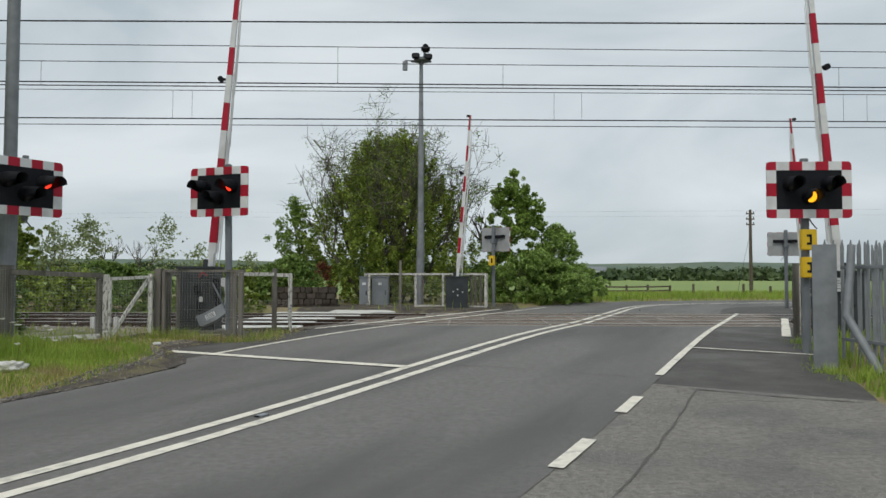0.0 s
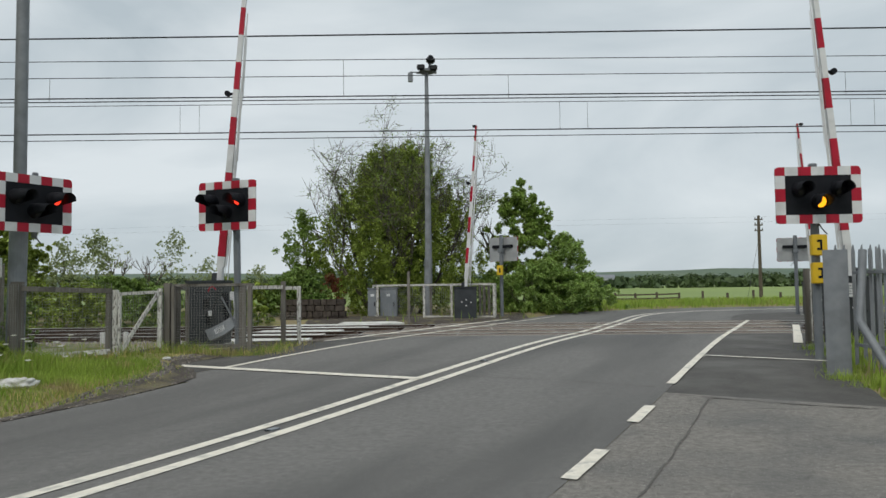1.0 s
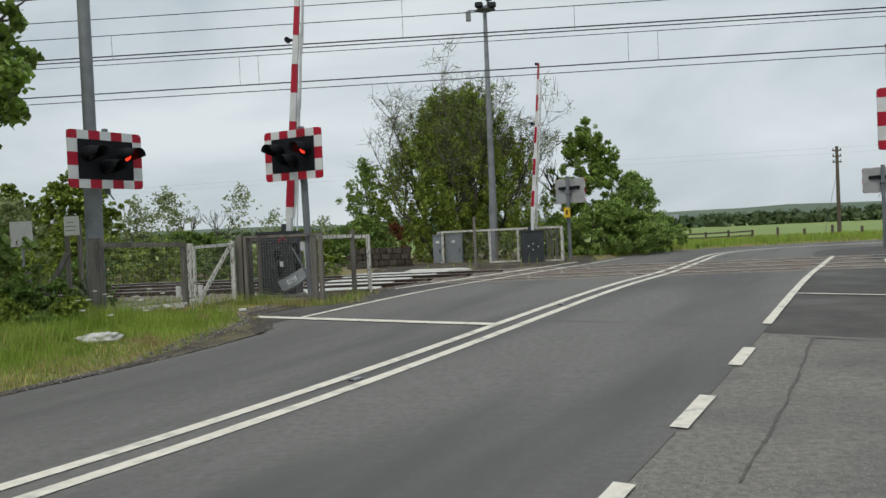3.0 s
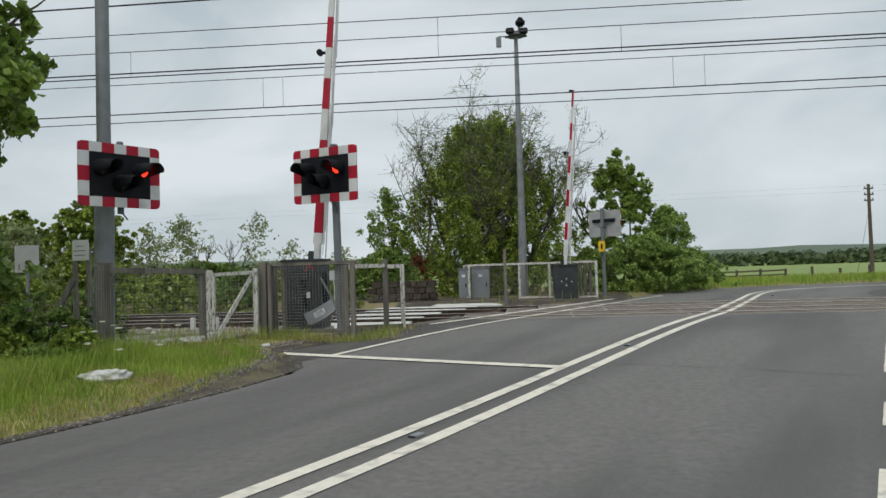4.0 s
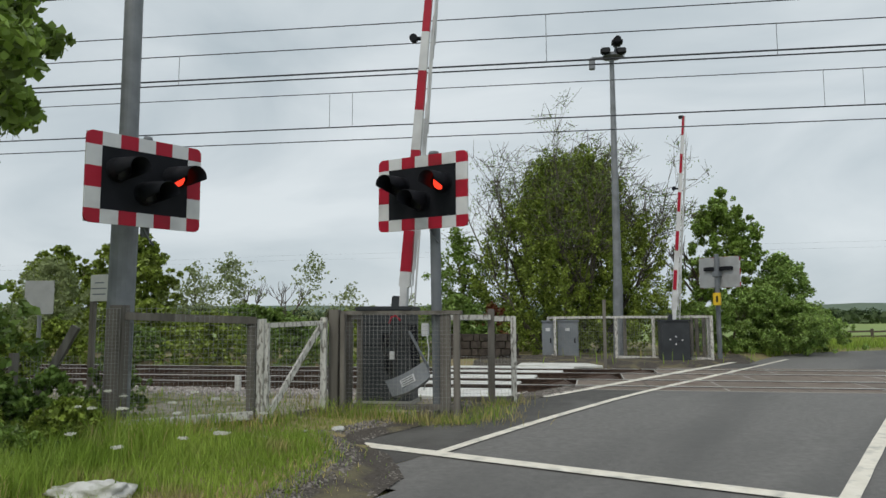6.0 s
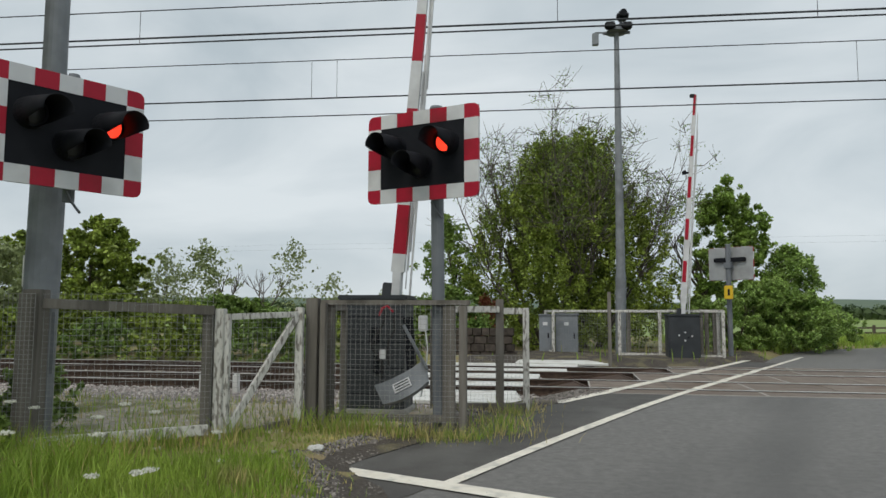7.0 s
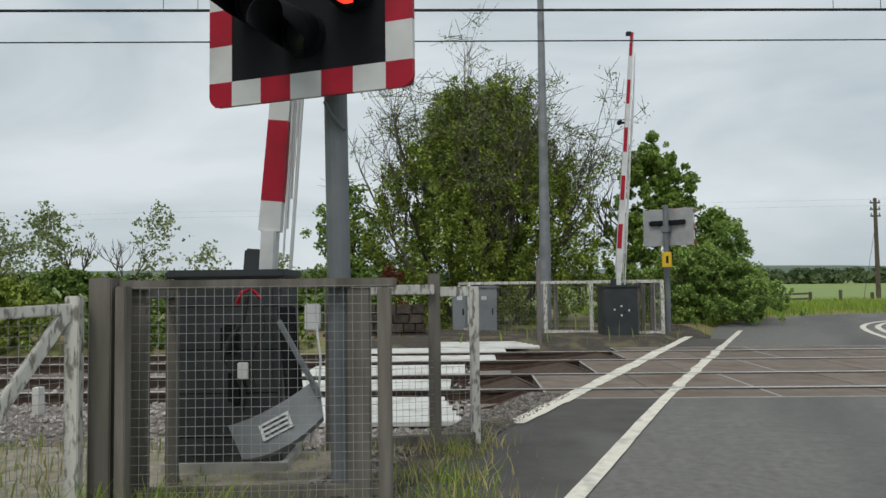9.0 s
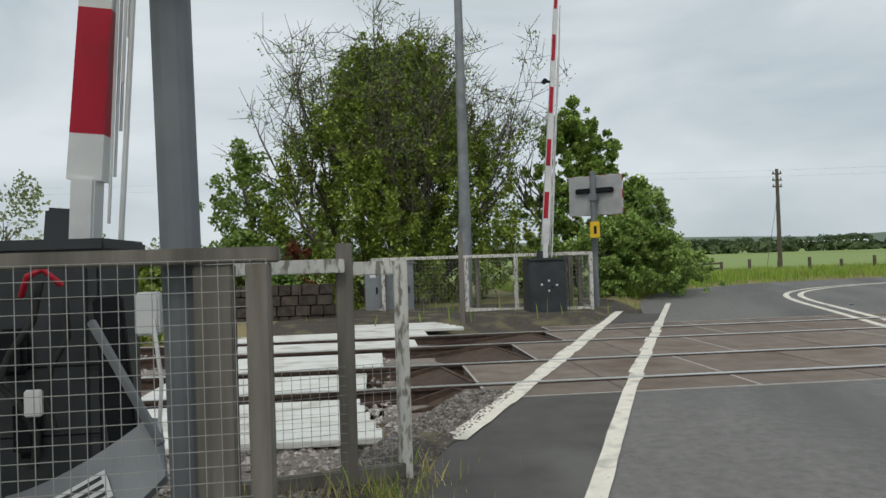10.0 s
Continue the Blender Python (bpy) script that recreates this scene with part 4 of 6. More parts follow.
path_tube([(-0.12, 0.24, 1.15), (-0.10, 0.2, 0.98), (-0.17, 0.2, 0.86), (-0.19, 0.2, 0.72), (-0.16, 0.22, 0.58)], 0.013, 8, "hydraulic_hose", RUBBER, clutter, "black hose")
path_tube([(0.27, 0.1, 1.05), (0.31, 0.05, 0.8), (0.29, 0.05, 0.5), (0.23, 0.1, 0.25)], 0.009, 6, "cable", WHITE, clutter, "pale cable")
part("lock_box", box(0.19, 0.29, 0.12, 0.2, 0.98, 1.16, 0.01), WHITE, clutter, "small white switch box")
part("padlock", box(-0.27, -0.20, 0.17, 0.20, 0.66, 0.77, 0.006), WHITE, clutter)
part("stay", beam((0.02, 0.12, 1.05), (0.32, -0.02, 0.56), 0.03, 0.03), GALV_DARK, clutter, "slim grey diagonal stay")
path_tube([(-0.28, 0.2, 1.16), (-0.24, 0.16, 1.24), (-0.18, 0.16, 1.27), (-0.12, 0.2, 1.20)], 0.014, 8, "red_cable", RED, clutter, "red hose loop")

# ---- beyond the tracks: enclosure, cabinets ----
enc = thing("far_fence", 0, 30.2, 0.3, "white-railed enclosure fence with wire mesh panels", "fence")
fp = [(-2.85, 1.1), (-2.62, 0.42), (-0.72, -0.38), (0.36, -0.80), (1.97, -1.30), (2.1, -0.1)]
for i, (px, py) in enumerate(fp):
    timber(enc, (px, py, -0.15), (px, py, 1.38), 0.085, 0.085, WHITEWOOD, "post")
for px, py in ((-0.45, -0.30), (1.45, -1.0), (1.62, -0.9), (1.80, -1.02)):
    timber(enc, (px, py, -0.15), (px, py, 1.42), 0.10, 0.08, WOOD, "post")
for i, (p, q) in enumerate(zip(fp, fp[1:])):
    timber(enc, (*p, 1.36), (*q, 1.36), 0.06, 0.075, WHITEWOOD, "top_rail")
    if i != 1:
        timber(enc, (*p, 0.12), (*q, 0.12), 0.05, 0.08, WHITEWOOD, "bottom_rail")
    mesh_panel(enc, p, q, 0.1, 1.32, cell=0.08, r=0.0016)
for k, (cx, cy, w, h) in enumerate(((-2.20, 31.15, 0.34, 1.32), (-2.85, 31.2, 0.20, 1.30))):
    c = thing("equipment_cabinet", cx, cy, 0.27, "grey steel equipment cabinet with a hinged door", "cabinet", "equipment cabinets")
    part("body", box(-w, w, -0.25, 0.3, 0.0, h - 0.05, 0.015), CABINET_LIGHT, c)
    part("roof", box(-w - 0.03, w + 0.03, -0.29, 0.33, h - 0.05, h, 0.012), CABINET_LIGHT, c)
    d = part("door", box(-w + 0.05, w - 0.05, -0.264, -0.25, 0.08, h - 0.1, 0.004), CABINET_LIGHT, c)
    part("handle", box(w - 0.14, w - 0.10, -0.29, -0.264, 0.55, 0.72, 0.006), BLACK, d)
    part("label_plate", box(-0.08, 0.06, -0.268, -0.2645, 0.95, 1.05), WHITE, d)
sp = thing("slim_post", -1.2, 27.5, 0.2, "slim weathered timber marker post", "post")
timber(sp, (0, 0, -0.1), (0, 0, 1.95), 0.09, 0.08, WOOD, "upright")
# old stone abutment wall, course by course
wl_ob = thing("stone_wall", -4.9, 29.6, 0.0, "low dark stone wall of uneven blocks", "wall")
sb = box(-0.5, 0.5, -0.5, 0.5, -0.5, 0.5, 0.06)
st_me = bpy.data.meshes.new("stone")
sb.to_mesh(st_me)
sb.free()
st_me.materials.append(BRICK)
rs = random.Random(3)
for row in range(5):
    x = -1.25 - (0.15 if row % 2 else 0)
    while x < 0.95:
        w = rs.uniform(0.16, 0.42)
        o = new("stone", st_me)
        o.parent = wl_ob
        o.matrix_local = Matrix.Translation((x + w / 2, rs.uniform(-0.02, 0.02), 0.12 + row * 0.23)) @ Matrix.Diagonal((w - 0.015, 0.45, 0.22, 1))
        x += w

# white guard panels between the rails beside the deck
def guard(a0, a1, b0, b1, z=0.25, skew=0.0):
    gm = thing("trespass_guard", 0, 0, 0, "white anti-trespass panel laid beside the rails", "guard panel", "trespass guards")
    gm.matrix_world = track_matrix(a0, b0, z)
    n = max(1, int((b1 - b0) / 0.3))
    for k in range(n):
        y0, y1 = (b1 - b0) * k / n, (b1 - b0) * (k + 1) / n - 0.006
        bm = bmesh.new()
        add_box(bm, 0, a1 - a0 - skew * k / n, y0, y1, -0.05, 0.0, 0.006)
        part("board", bm, WHITEPANEL, gm)


guard(-5.6, -3.15, -1.75, -0.10, 0.28, 0.25)
guard(-5.6, -3.3, 0.12, 1.40, 0.30)
guard(-5.6, -3.1, 1.62, 3.28, 0.30)
guard(-5.6, -2.55, 3.52, 4.80, 0.31)
guard(-5.6, -2.3, 5.02, 6.2, 0.33)
guard(-3.85, -1.55, 6.25, 9.6, 0.34, 1.1)

# hook deflector plates ramping from each rail down to the deck
def deflector(a0, a1, b0, b1, side):
    dm = thing("steel_deflector", 0, 0, 0, "rusty brown steel deflector ramp at the deck edge", "deflector", "steel deflectors")
    dm.matrix_world = track_matrix(a0, b0, 0.0)
    L, w = a1 - a0, b1 - b0
    vs = [(0, 0, 0.10), (0, w, 0.10), (L - 0.25, w, 0.33), (L, 0.0, 0.33), (0, 0, 0.05), (0, w, 0.05), (L - 0.25, w, 0.05), (L, 0, 0.05)]
    raw("ramp_plate", vs, [(3, 2, 1, 0), (0, 4, 7, 3), (3, 7, 6, 2), (1, 2, 6, 5)], RAIL_RUST, dm)
    part("flange", beam((0, 0.03, 0.14), (L, 0.03, 0.31), 0.05, 0.10), RAIL_RUST, dm)
    part("flange", beam((0, w - 0.03, 0.14), (L - 0.25, w - 0.03, 0.31), 0.05, 0.10), RAIL_RUST, dm)
    part("end_bar", beam((L - 0.25, w, 0.30), (L, 0, 0.30), 0.05, 0.08), RAIL_RUST, dm)


deflector(-3.28, -2.17, 0.12, 1.40, 1)
deflector(-3.05, -1.25, 1.65, 3.25, 1)
deflector(-2.5, -0.38, 3.52, 4.80, 1)
deflector(-3.0, -2.17, -0.55, -0.10, 1)

# deck panels, row by row
deck = thing("crossing_deck", 0, 0, 0, "brown-grey rubber crossing deck panels between the rails", "crossing deck", kind="structure")
ROWS_B = [(-0.70, -0.075), (0.085, 1.42), (1.58, 3.325), (3.485, 4.82), (4.98, 5.75)]
for (b0, b1), l, r in zip(ROWS_B, DECK_L, DECK_R):
    a = l
    k = 0
    while a < r - 0.2:
        e = min(a + 1.3, r)
        bm = box(a + 0.006, e - 0.006, b0, b1, -0.16, -0.014, 0.008)
        p = part("panel", bm, DECK, deck)
        p.matrix_world = track_matrix(0, 0, RAIL_Z)
        if k % 2 == 0:
            j = part("joint_strip", box(a - 0.014, a + 0.014, b0 + 0.02, b1 - 0.02, -0.014, -0.010), DECK_JOINT, deck)
            j.matrix_world = track_matrix(0, 0, RAIL_Z)
        a, k = e, k + 1
    for bb in (b0, b1):
        ed = part("edge_strip", box(l, r, bb - 0.012, bb + 0.012, -0.03, -0.011), DECK_JOINT if bb in (-0.70, 5.75) else RAIL_RUST, deck)
        ed.matrix_world = track_matrix(0, 0, RAIL_Z)

# paint carried over the deck, patchy as the panels let it
def deck_paint(u, s0, s1, w, seed):
    rr = random.Random(seed)
    s = s0
    while s < s1:
        e = s + rr.uniform(0.35, 0.75)
        (xa, ya), (xb, yb) = road_xy(u, s), road_xy(u, e - 0.03)
        j = rr.uniform(-0.02, 0.02)
        vs = []
        for x, y in ((xa, ya), (xb, yb)):
            for o in (-w, w):
                vs.append((x + RN.x * (o + j), y + RN.y * (o + j), RAIL_Z - 0.007))
        raw("paint_patch", vs, [(0, 1, 3, 2)], PAINT, deck, "worn white paint patch")
        s = e


deck_paint(-9.33, 17.8, 24.4, 0.075, 1)
deck_paint(-10.34, 16.4, 23.6, 0.085, 2)
deck_paint(-2.01, 21.2, 27.4, 0.06, 5)

# ---- overhead line ----
def sagging(a0, a1, b, z0, sag, n=40, z1=None):
    z1 = z0 if z1 is None else z1
    return [(a0 + (a1 - a0) * i / n, 20.15 + b, z0 + (z1 - z0) * i / n - sag * 4 * (i / n) * (1 - i / n)) for i in range(n + 1)]


# (place across the tracks, height, sag, radius, skew): the feeder runs square, the rest stagger slightly
WIRE_SKEW, WIRE_FALL = math.tan(radians(2.4)), 0.0073
WIRES = {"feeder": (-2.3, 7.50, 0.10, 0.013, 0), "carrier_a": (0.85, 7.89, 0.05, 0.008, 1), "carrier_b": (0.95, 7.46, 0.05, 0.008, 1), "contact_a": (0.85, 6.87, 0.02, 0.013, 1), "contact_b": (0.95, 6.80, 0.02, 0.011, 1),
         "carrier_c": (4.08, 7.48, 0.05, 0.008, 1), "contact_c": (4.08, 6.58, 0.02, 0.012, 1), "contact_d": (4.3, 6.64, 0.02, 0.008, 1), "earth": (7.01, 6.99, 0.04, 0.011, 1)}


def on_wire(key, x):
    b, z, _, _, k = WIRES[key]
    return Vector((x, 20.15 + b + k * WIRE_SKEW * x, z + k * WIRE_FALL * x))


for key, (b, z, sg, r, k) in WIRES.items():
    pts = [(x, y + k * WIRE_SKEW * x, h + k * WIRE_FALL * x) for x, y, h in sagging(-60, 60, b, z + sg, sg)]
    w = path_tube(pts, r * 1.4, 6, "overhead_wire", WIRE_DARK)
    tagged(w, "thin dark overhead railway wire", "overhead wire", "overhead wires")
DROPPERS = {("carrier_b", "contact_b"): (-10.6, 1.97, 11.6, -17.5), ("carrier_a", "contact_a"): (-2.6, 10.8, -14.5), ("carrier_c", "contact_c"): (-8.2, -7.6, 3.9, 4.8, 13.5, 14.3, -17.0)}
for (top, low), xs in DROPPERS.items():
    for x in xs:
        d = part("dropper", tube(on_wire(low, x), on_wire(top, x), 0.006, 0.006, 5), WIRE_DARK)
        tagged(d, "thin vertical dropper between two overhead wires", "dropper", "droppers")

# ---- the side by the palisade fence ----
pf = thing("palisade_fence", 6.05, 12.1, 0.25, "galvanised steel palisade fence with pointed pales", "fence")


def pale(parent, x, y, h, w=0.066, rz=0.0, z=0.0):
    prof = [(-w / 2, 0.012), (-w / 4, 0.0), (-w / 8, -0.012), (w / 8, -0.012), (w / 4, 0.0), (w / 2, 0.012)]
    vs, fs = [], []
    for zz, k in ((z, 1), (z + h - 0.1, 1), (z + h, 0.12)):
        for px, py in prof:
            vs.append((px * k, py, zz))
    for r in range(2):
        for i in range(5):
            a = r * 6 + i
            fs.append((a, a + 1, a + 7, a + 6))
    ob = raw("pale", vs, fs, GALV, parent)
    so = ob.modifiers.new("thickness", "SOLIDIFY")
    so.thickness = 0.003
    ob.matrix_local = pose(x, y, 0, 0, 0, rz)
    return ob


part("end_plate", box(-0.17, 0.17, -0.012, 0.012, -0.1, 1.80, 0.004), GALV, pf, "wide flat steel end plate").matrix_local = pose(0.02, -0.05, 0, 0, 0, -20)
part("end_post", box(-0.05, 0.05, -0.04, 0.04, -0.1, 1.78, 0.006), GALV_DARK, pf).matrix_local = pose(0.0, 0.10, 0)
bent = path_tube([(0.30, -0.30, 1.78), (0.24, -0.36, 1.35), (0.14, -0.42, 0.75), (0.20, -0.62, 0.45), (0.32, -0.95, -0.05)], 0.06, 10, "bent_stay", GALV, pf, "bent steel stay leaning on the fence")
for k in range(24):
    pale(pf, 0.42 + 0.02 * k, -0.25 - 0.15 * k, 1.80 + 0.03 * math.sin(k * 2.1), rz=-82)
for zz in (0.35, 1.45):
    part("rail", beam((0.36, 0.1, zz), (0.90, -3.9, zz), 0.04, 0.05), GALV, pf)
for k in range(10):
    pale(pf, 0.3 + 0.15 * k, 0.45 + 0.02 * k, 1.9, rz=2)
# fence and posts by the right-hand machine
rf = thing("enclosure_fence", 7.7, 16.1, 0.3, "timber and white posts of a small mesh enclosure", "fence")
timber(rf, (-0.05, 0.1, -0.1), (-0.05, 0.1, 1.55), 0.10, 0.10, WOOD, "post")
timber(rf, (0.28, 0.7, -0.1), (0.28, 0.7, 1.5), 0.09, 0.09, WHITEWOOD, "post")
timber(rf, (0.20, -0.5, -0.1), (0.20, -0.5, 1.35), 0.10, 0.10, WOOD, "post")
timber(rf, (-0.05, 0.1, 1.3), (0.28, 0.7, 1.3), 0.06, 0.07, WHITEWOOD, "top_rail")
timber(rf, (-0.05, 0.1, 0.3), (0.28, 0.7, 0.3), 0.05, 0.08, WOOD, "bottom_rail")
mesh_panel(rf, (0.18, -0.5), (-0.05, 0.1), 0.0, 1.3, cell=0.07)
notice = thing("notice_plate", 7.78, 14.85, 0.0, "small white notice fixed to the machine case", "notice")
part("plate", box(-0.10, 0.10, -0.006, 0.0, 1.28, 1.54, 0.002), WHITE, notice)
nb = bmesh.new()
for k in range(4):
    add_box(nb, -0.07, 0.07 - 0.02 * (k % 2), -0.009, -0.007, 1.33 + k * 0.05, 1.345 + k * 0.05)
part("print", nb, CABINET_LIGHT, notice)

# ---- signs on the left ----
sg = thing("white_notice_sign", -9.55, 16.7, 0.2, "small white notice board on two timber posts", "sign", rz=-15)
for px in (-0.2, 0.16):
    timber(sg, (px, 0, -0.1), (px, 0, 1.95), 0.08, 0.08, WOOD, "post")
face = part("face", box(-0.20, 0.22, -0.075, -0.045, 1.68, 2.10, 0.008), WHITEPANEL, sg, "white face with dark lines of print")
tb = bmesh.new()
for k, ww in enumerate((0.14, 0.16, 0.10)):
    add_box(tb, -ww, ww, -0.079, -0.076, 1.78 + k * 0.09, 1.80 + k * 0.09)
part("print", tb, CABINET_LIGHT, face)
sg2 = thing("square_sign", -11.6, 17.9, 0.2, "square metal sign seen from its grey back", "sign", rz=10)
part("post", tube((0, 0.04, -0.1), (0, 0.04, 2.1), 0.035, 0.035, 10), GALV, sg2)
part("plate", box(-0.26, 0.26, 0.0, 0.012, 1.5, 2.1, 0.003), SIGNBACK, sg2)
for a in (-8.0, -8.6):
    x, y = track_xy(a, -0.75)
    mk = thing("marker_peg", x, y, 0.1, "short white peg beside the track", "marker")
    part("stake", box(-0.05, 0.05, -0.05, 0.05, 0, 0.42, 0.008), WHITEPANEL, mk)

# white-painted rock in the verge
bm = bmesh.new()
bmesh.ops.create_icosphere(bm, subdivisions=4, radius=1.0)
for v in bm.verts:
    f = 1 + 0.35 * noise.noise(v.co * 1.6) + 0.12 * noise.noise(v.co * 5)
    v.co = Vector((v.co.x * 0.34 * f, v.co.y * 0.22 * f, max(-0.4, v.co.z) * (0.085 + 0.05 * noise.noise(Vector((v.co.x * 2.0, v.co.y * 3.0, 4.0)))) * f))
rock = part("rock", bm, CHALK, smooth=True)
rock.location = (-5.88, 11.25, ground_z(-5.88, 11.25) + 0.03)
tagged(rock, "rough white-painted rock lying in the grass", "rock")

# ---- utility poles and field fence ----
def utility_pole(x, y, z, h, arms):
    p = thing("utility_pole", x, y, z, "dark timber utility pole with crossarms", "utility pole", "utility poles")
    part("pole", tube((0, 0, -0.3), (0, 0, h), 0.15, 0.10, 12), BARK, p)
    for k in range(arms):
        a = part("crossarm", box(-0.32, 0.32, -0.05, 0.05, h - 0.35 - 0.42 * k, h - 0.25 - 0.42 * k, 0.01), WOOD, p)
        for xx in (-0.26, 0.26):
            part("insulator", tube((xx, 0, h - 0.25 - 0.42 * k), (xx, 0, h - 0.12 - 0.42 * k), 0.045, 0.03, 8), GALV_DARK, a)
    part("stay_wire", tube((0, 0, h * 0.75), (-1.3, -0.6, 0.0), 0.012, 0.012, 5), WIRE_DARK, p)
    return p


utility_pole(24.2, 57.3, ground_z(24.2, 57.3), 6.4, 3)
utility_pole(13.5, 96.0, ground_z(13.5, 96), 6.6, 1)
for zz in (6.4, 6.0):
    tagged(path_tube([(-120 + 24 * i, 75 - (75 - 57.3) * (i / 6) ** 1.0 if i <= 6 else 57.3 - 6 * (i - 6), zz + (0.6 if i < 6 else 0.3) - 0.2 * (i % 2)) for i in range(10)], 0.003, 5, "telephone_wire", WIRE_DARK), "thin distant telephone wire", "wire", "telephone wires")

ff = thing("field_fence", 0, 0, 0, "dark post and rail fence along the field edge", "fence")
fpts = [(10.7 + 1.25 * i + 0.03 * i * i, 47.0 + 0.05 * i - 0.012 * i * i) for i in range(18)]
for i, (px, py) in enumerate(fpts):
    z = ground_z(px, py)
    part("post", box(px - 0.06, px + 0.06, py - 0.06, py + 0.06, z - 0.2, z + 0.68 + 0.08 * math.sin(i * 3.3), 0.01), BARK, ff)
for i in range(3):
    p, q = fpts[i], fpts[i + 1]
    for hh in (0.30, 0.55):
        part("rail", beam((p[0], p[1], ground_z(*p) + hh), (q[0], q[1], ground_z(*q) + hh + 0.03 * math.sin(i)), 0.05, 0.09), BARK, ff)

# ---- trees and shrubs ----
def leaf_cloud(centres, radii, count, size, seed, squash=0.85, droop=0.3, aspect=0.6):
    """Many small folded leaves round the given clump centres, as plain vertex and face lists."""
    g = np.random.default_rng(seed)
    c = np.array(centres)
    r = np.array(radii)
    pick = g.choice(len(c), count, p=(r ** 2) / np.sum(r ** 2))
    d = g.normal(size=(count, 3))
    d /= np.linalg.norm(d, axis=1)[:, None]
    rad = r[pick] * g.uniform(0.05, 1.0, count) ** 0.55
    p = c[pick] + d * rad[:, None] * np.array([1, 1, squash])
    ax = g.normal(size=(count, 3))
    ax[:, 2] -= droop
    ax /= np.linalg.norm(ax, axis=1)[:, None]
    sd = np.cross(ax, g.normal(size=(count, 3)))
    sd /= np.linalg.norm(sd, axis=1)[:, None]
    s = size * g.uniform(0.6, 1.35, count)[:, None]
    a, b_ = ax * s, sd * s * aspect * 0.5
    up = np.cross(ax, sd) * s * 0.12
    v = np.stack([p - a * 0.5, p + b_ - up * 0 + a * 0.02, p + a * 0.5, p - b_ + a * 0.02 + up], 1).reshape(-1, 3)
    f = np.arange(count * 4).reshape(-1, 4)
    return v, f


def mesh_np(name, v, f, material, parent=None, label=""):
    me = bpy.data.meshes.new(name)
    me.vertices.add(len(v))
    me.vertices.foreach_set("co", np.asarray(v, np.float32).ravel())
    k = f.shape[1]
    me.loops.add(f.size)
    me.loops.foreach_set("vertex_index", f.astype(np.int32).ravel())
    me.polygons.add(len(f))
    me.polygons.foreach_set("loop_start", np.arange(0, f.size, k, dtype=np.int32))
    me.update(calc_edges=True)
    me.materials.append(material)
    ob = new(name, me)
    ob.parent = parent
    return tagged(ob, label)


def limb(vs, fs, a, b, r0, r1, seg=5):
    a, b = Vector(a), Vector(b)
    q = (b - a).to_track_quat("Z", "Y").to_matrix()
    k = len(vs)
    for c, r in ((a, r0), (b, r1)):
        for i in range(seg):
            an = 2 * math.pi * i / seg
            vs.append(tuple(c + q @ Vector((math.cos(an) * r, math.sin(an) * r, 0))))
    for i in range(seg):
        j = (i + 1) % seg
        fs.append((k + i, k + j, k + seg + j, k + seg + i))


def grow(vs, fs, tips, p, d, length, r, depth, g, spread=0.55, up=0.25, kids=(2, 4)):
    """A limb of three bent pieces that forks."""
    p, d = Vector(p), Vector(d).normalized()
    for k in range(3):
        d = (d + Vector((g.gauss(0, 0.13), g.gauss(0, 0.13), up * 0.25 + g.gauss(0, 0.06)))).normalized()
        q = p + d * length / 3
        limb(vs, fs, p, q, r * (1 - 0.2 * k), r * (1 - 0.2 * (k + 1)), 6 if depth > 2 else 4)
        p = q
        if depth > 0 and k > 0 and g.random() < 0.7:
            side = (d + Vector((g.gauss(0, spread), g.gauss(0, spread), g.gauss(up * 0.6, 0.3)))).normalized()
            grow(vs, fs, tips, p, side, length * g.uniform(0.5, 0.75), r * 0.42, depth - 1, g, spread, up, kids)
    if depth <= 0:
        tips.append(tuple(p))
        return
    for _ in range(g.randint(*kids)):
        nd = (d + Vector((g.gauss(0, spread), g.gauss(0, spread), g.gauss(up, 0.25)))).normalized()
        grow(vs, fs, tips, p, nd, length * g.uniform(0.55, 0.8), r * 0.5, depth - 1, g, spread, up, kids)


def wood_mesh(tree, stems, seed, depth, spread, up, material, name="trunk", kids=(2, 3)):
    g = random.Random(seed)
    vs, fs, tips = [], [], []
    for p, d, L, r in stems:
        grow(vs, fs, tips, p, d, L, r, depth, g, spread, up, kids)
    raw(name, vs, fs, material, tree, smooth=True)
    return tips


# the big half-bare tree behind the far enclosure
bt = thing("big_hedgerow_tree", -2.2, 34.4, 0.25, "large multi-stemmed tree, leafy below with bare twigs at its top", "tree")
g = random.Random(5)
stems = []
for k in range(15):
    an, rr = g.uniform(0, 2 * math.pi), math.sqrt(g.random())
    dx, dy = math.cos(an) * rr, math.sin(an) * rr
    stems.append(((dx * 1.3, dy * 1.0, -0.1), (dx * 0.75, dy * 0.5, 1), g.uniform(2.6, 3.5) * (1.1 - 0.25 * rr), g.uniform(0.07, 0.13)))
tips = wood_mesh(bt, stems, 11, 3, 0.42, 0.30, TWIG)
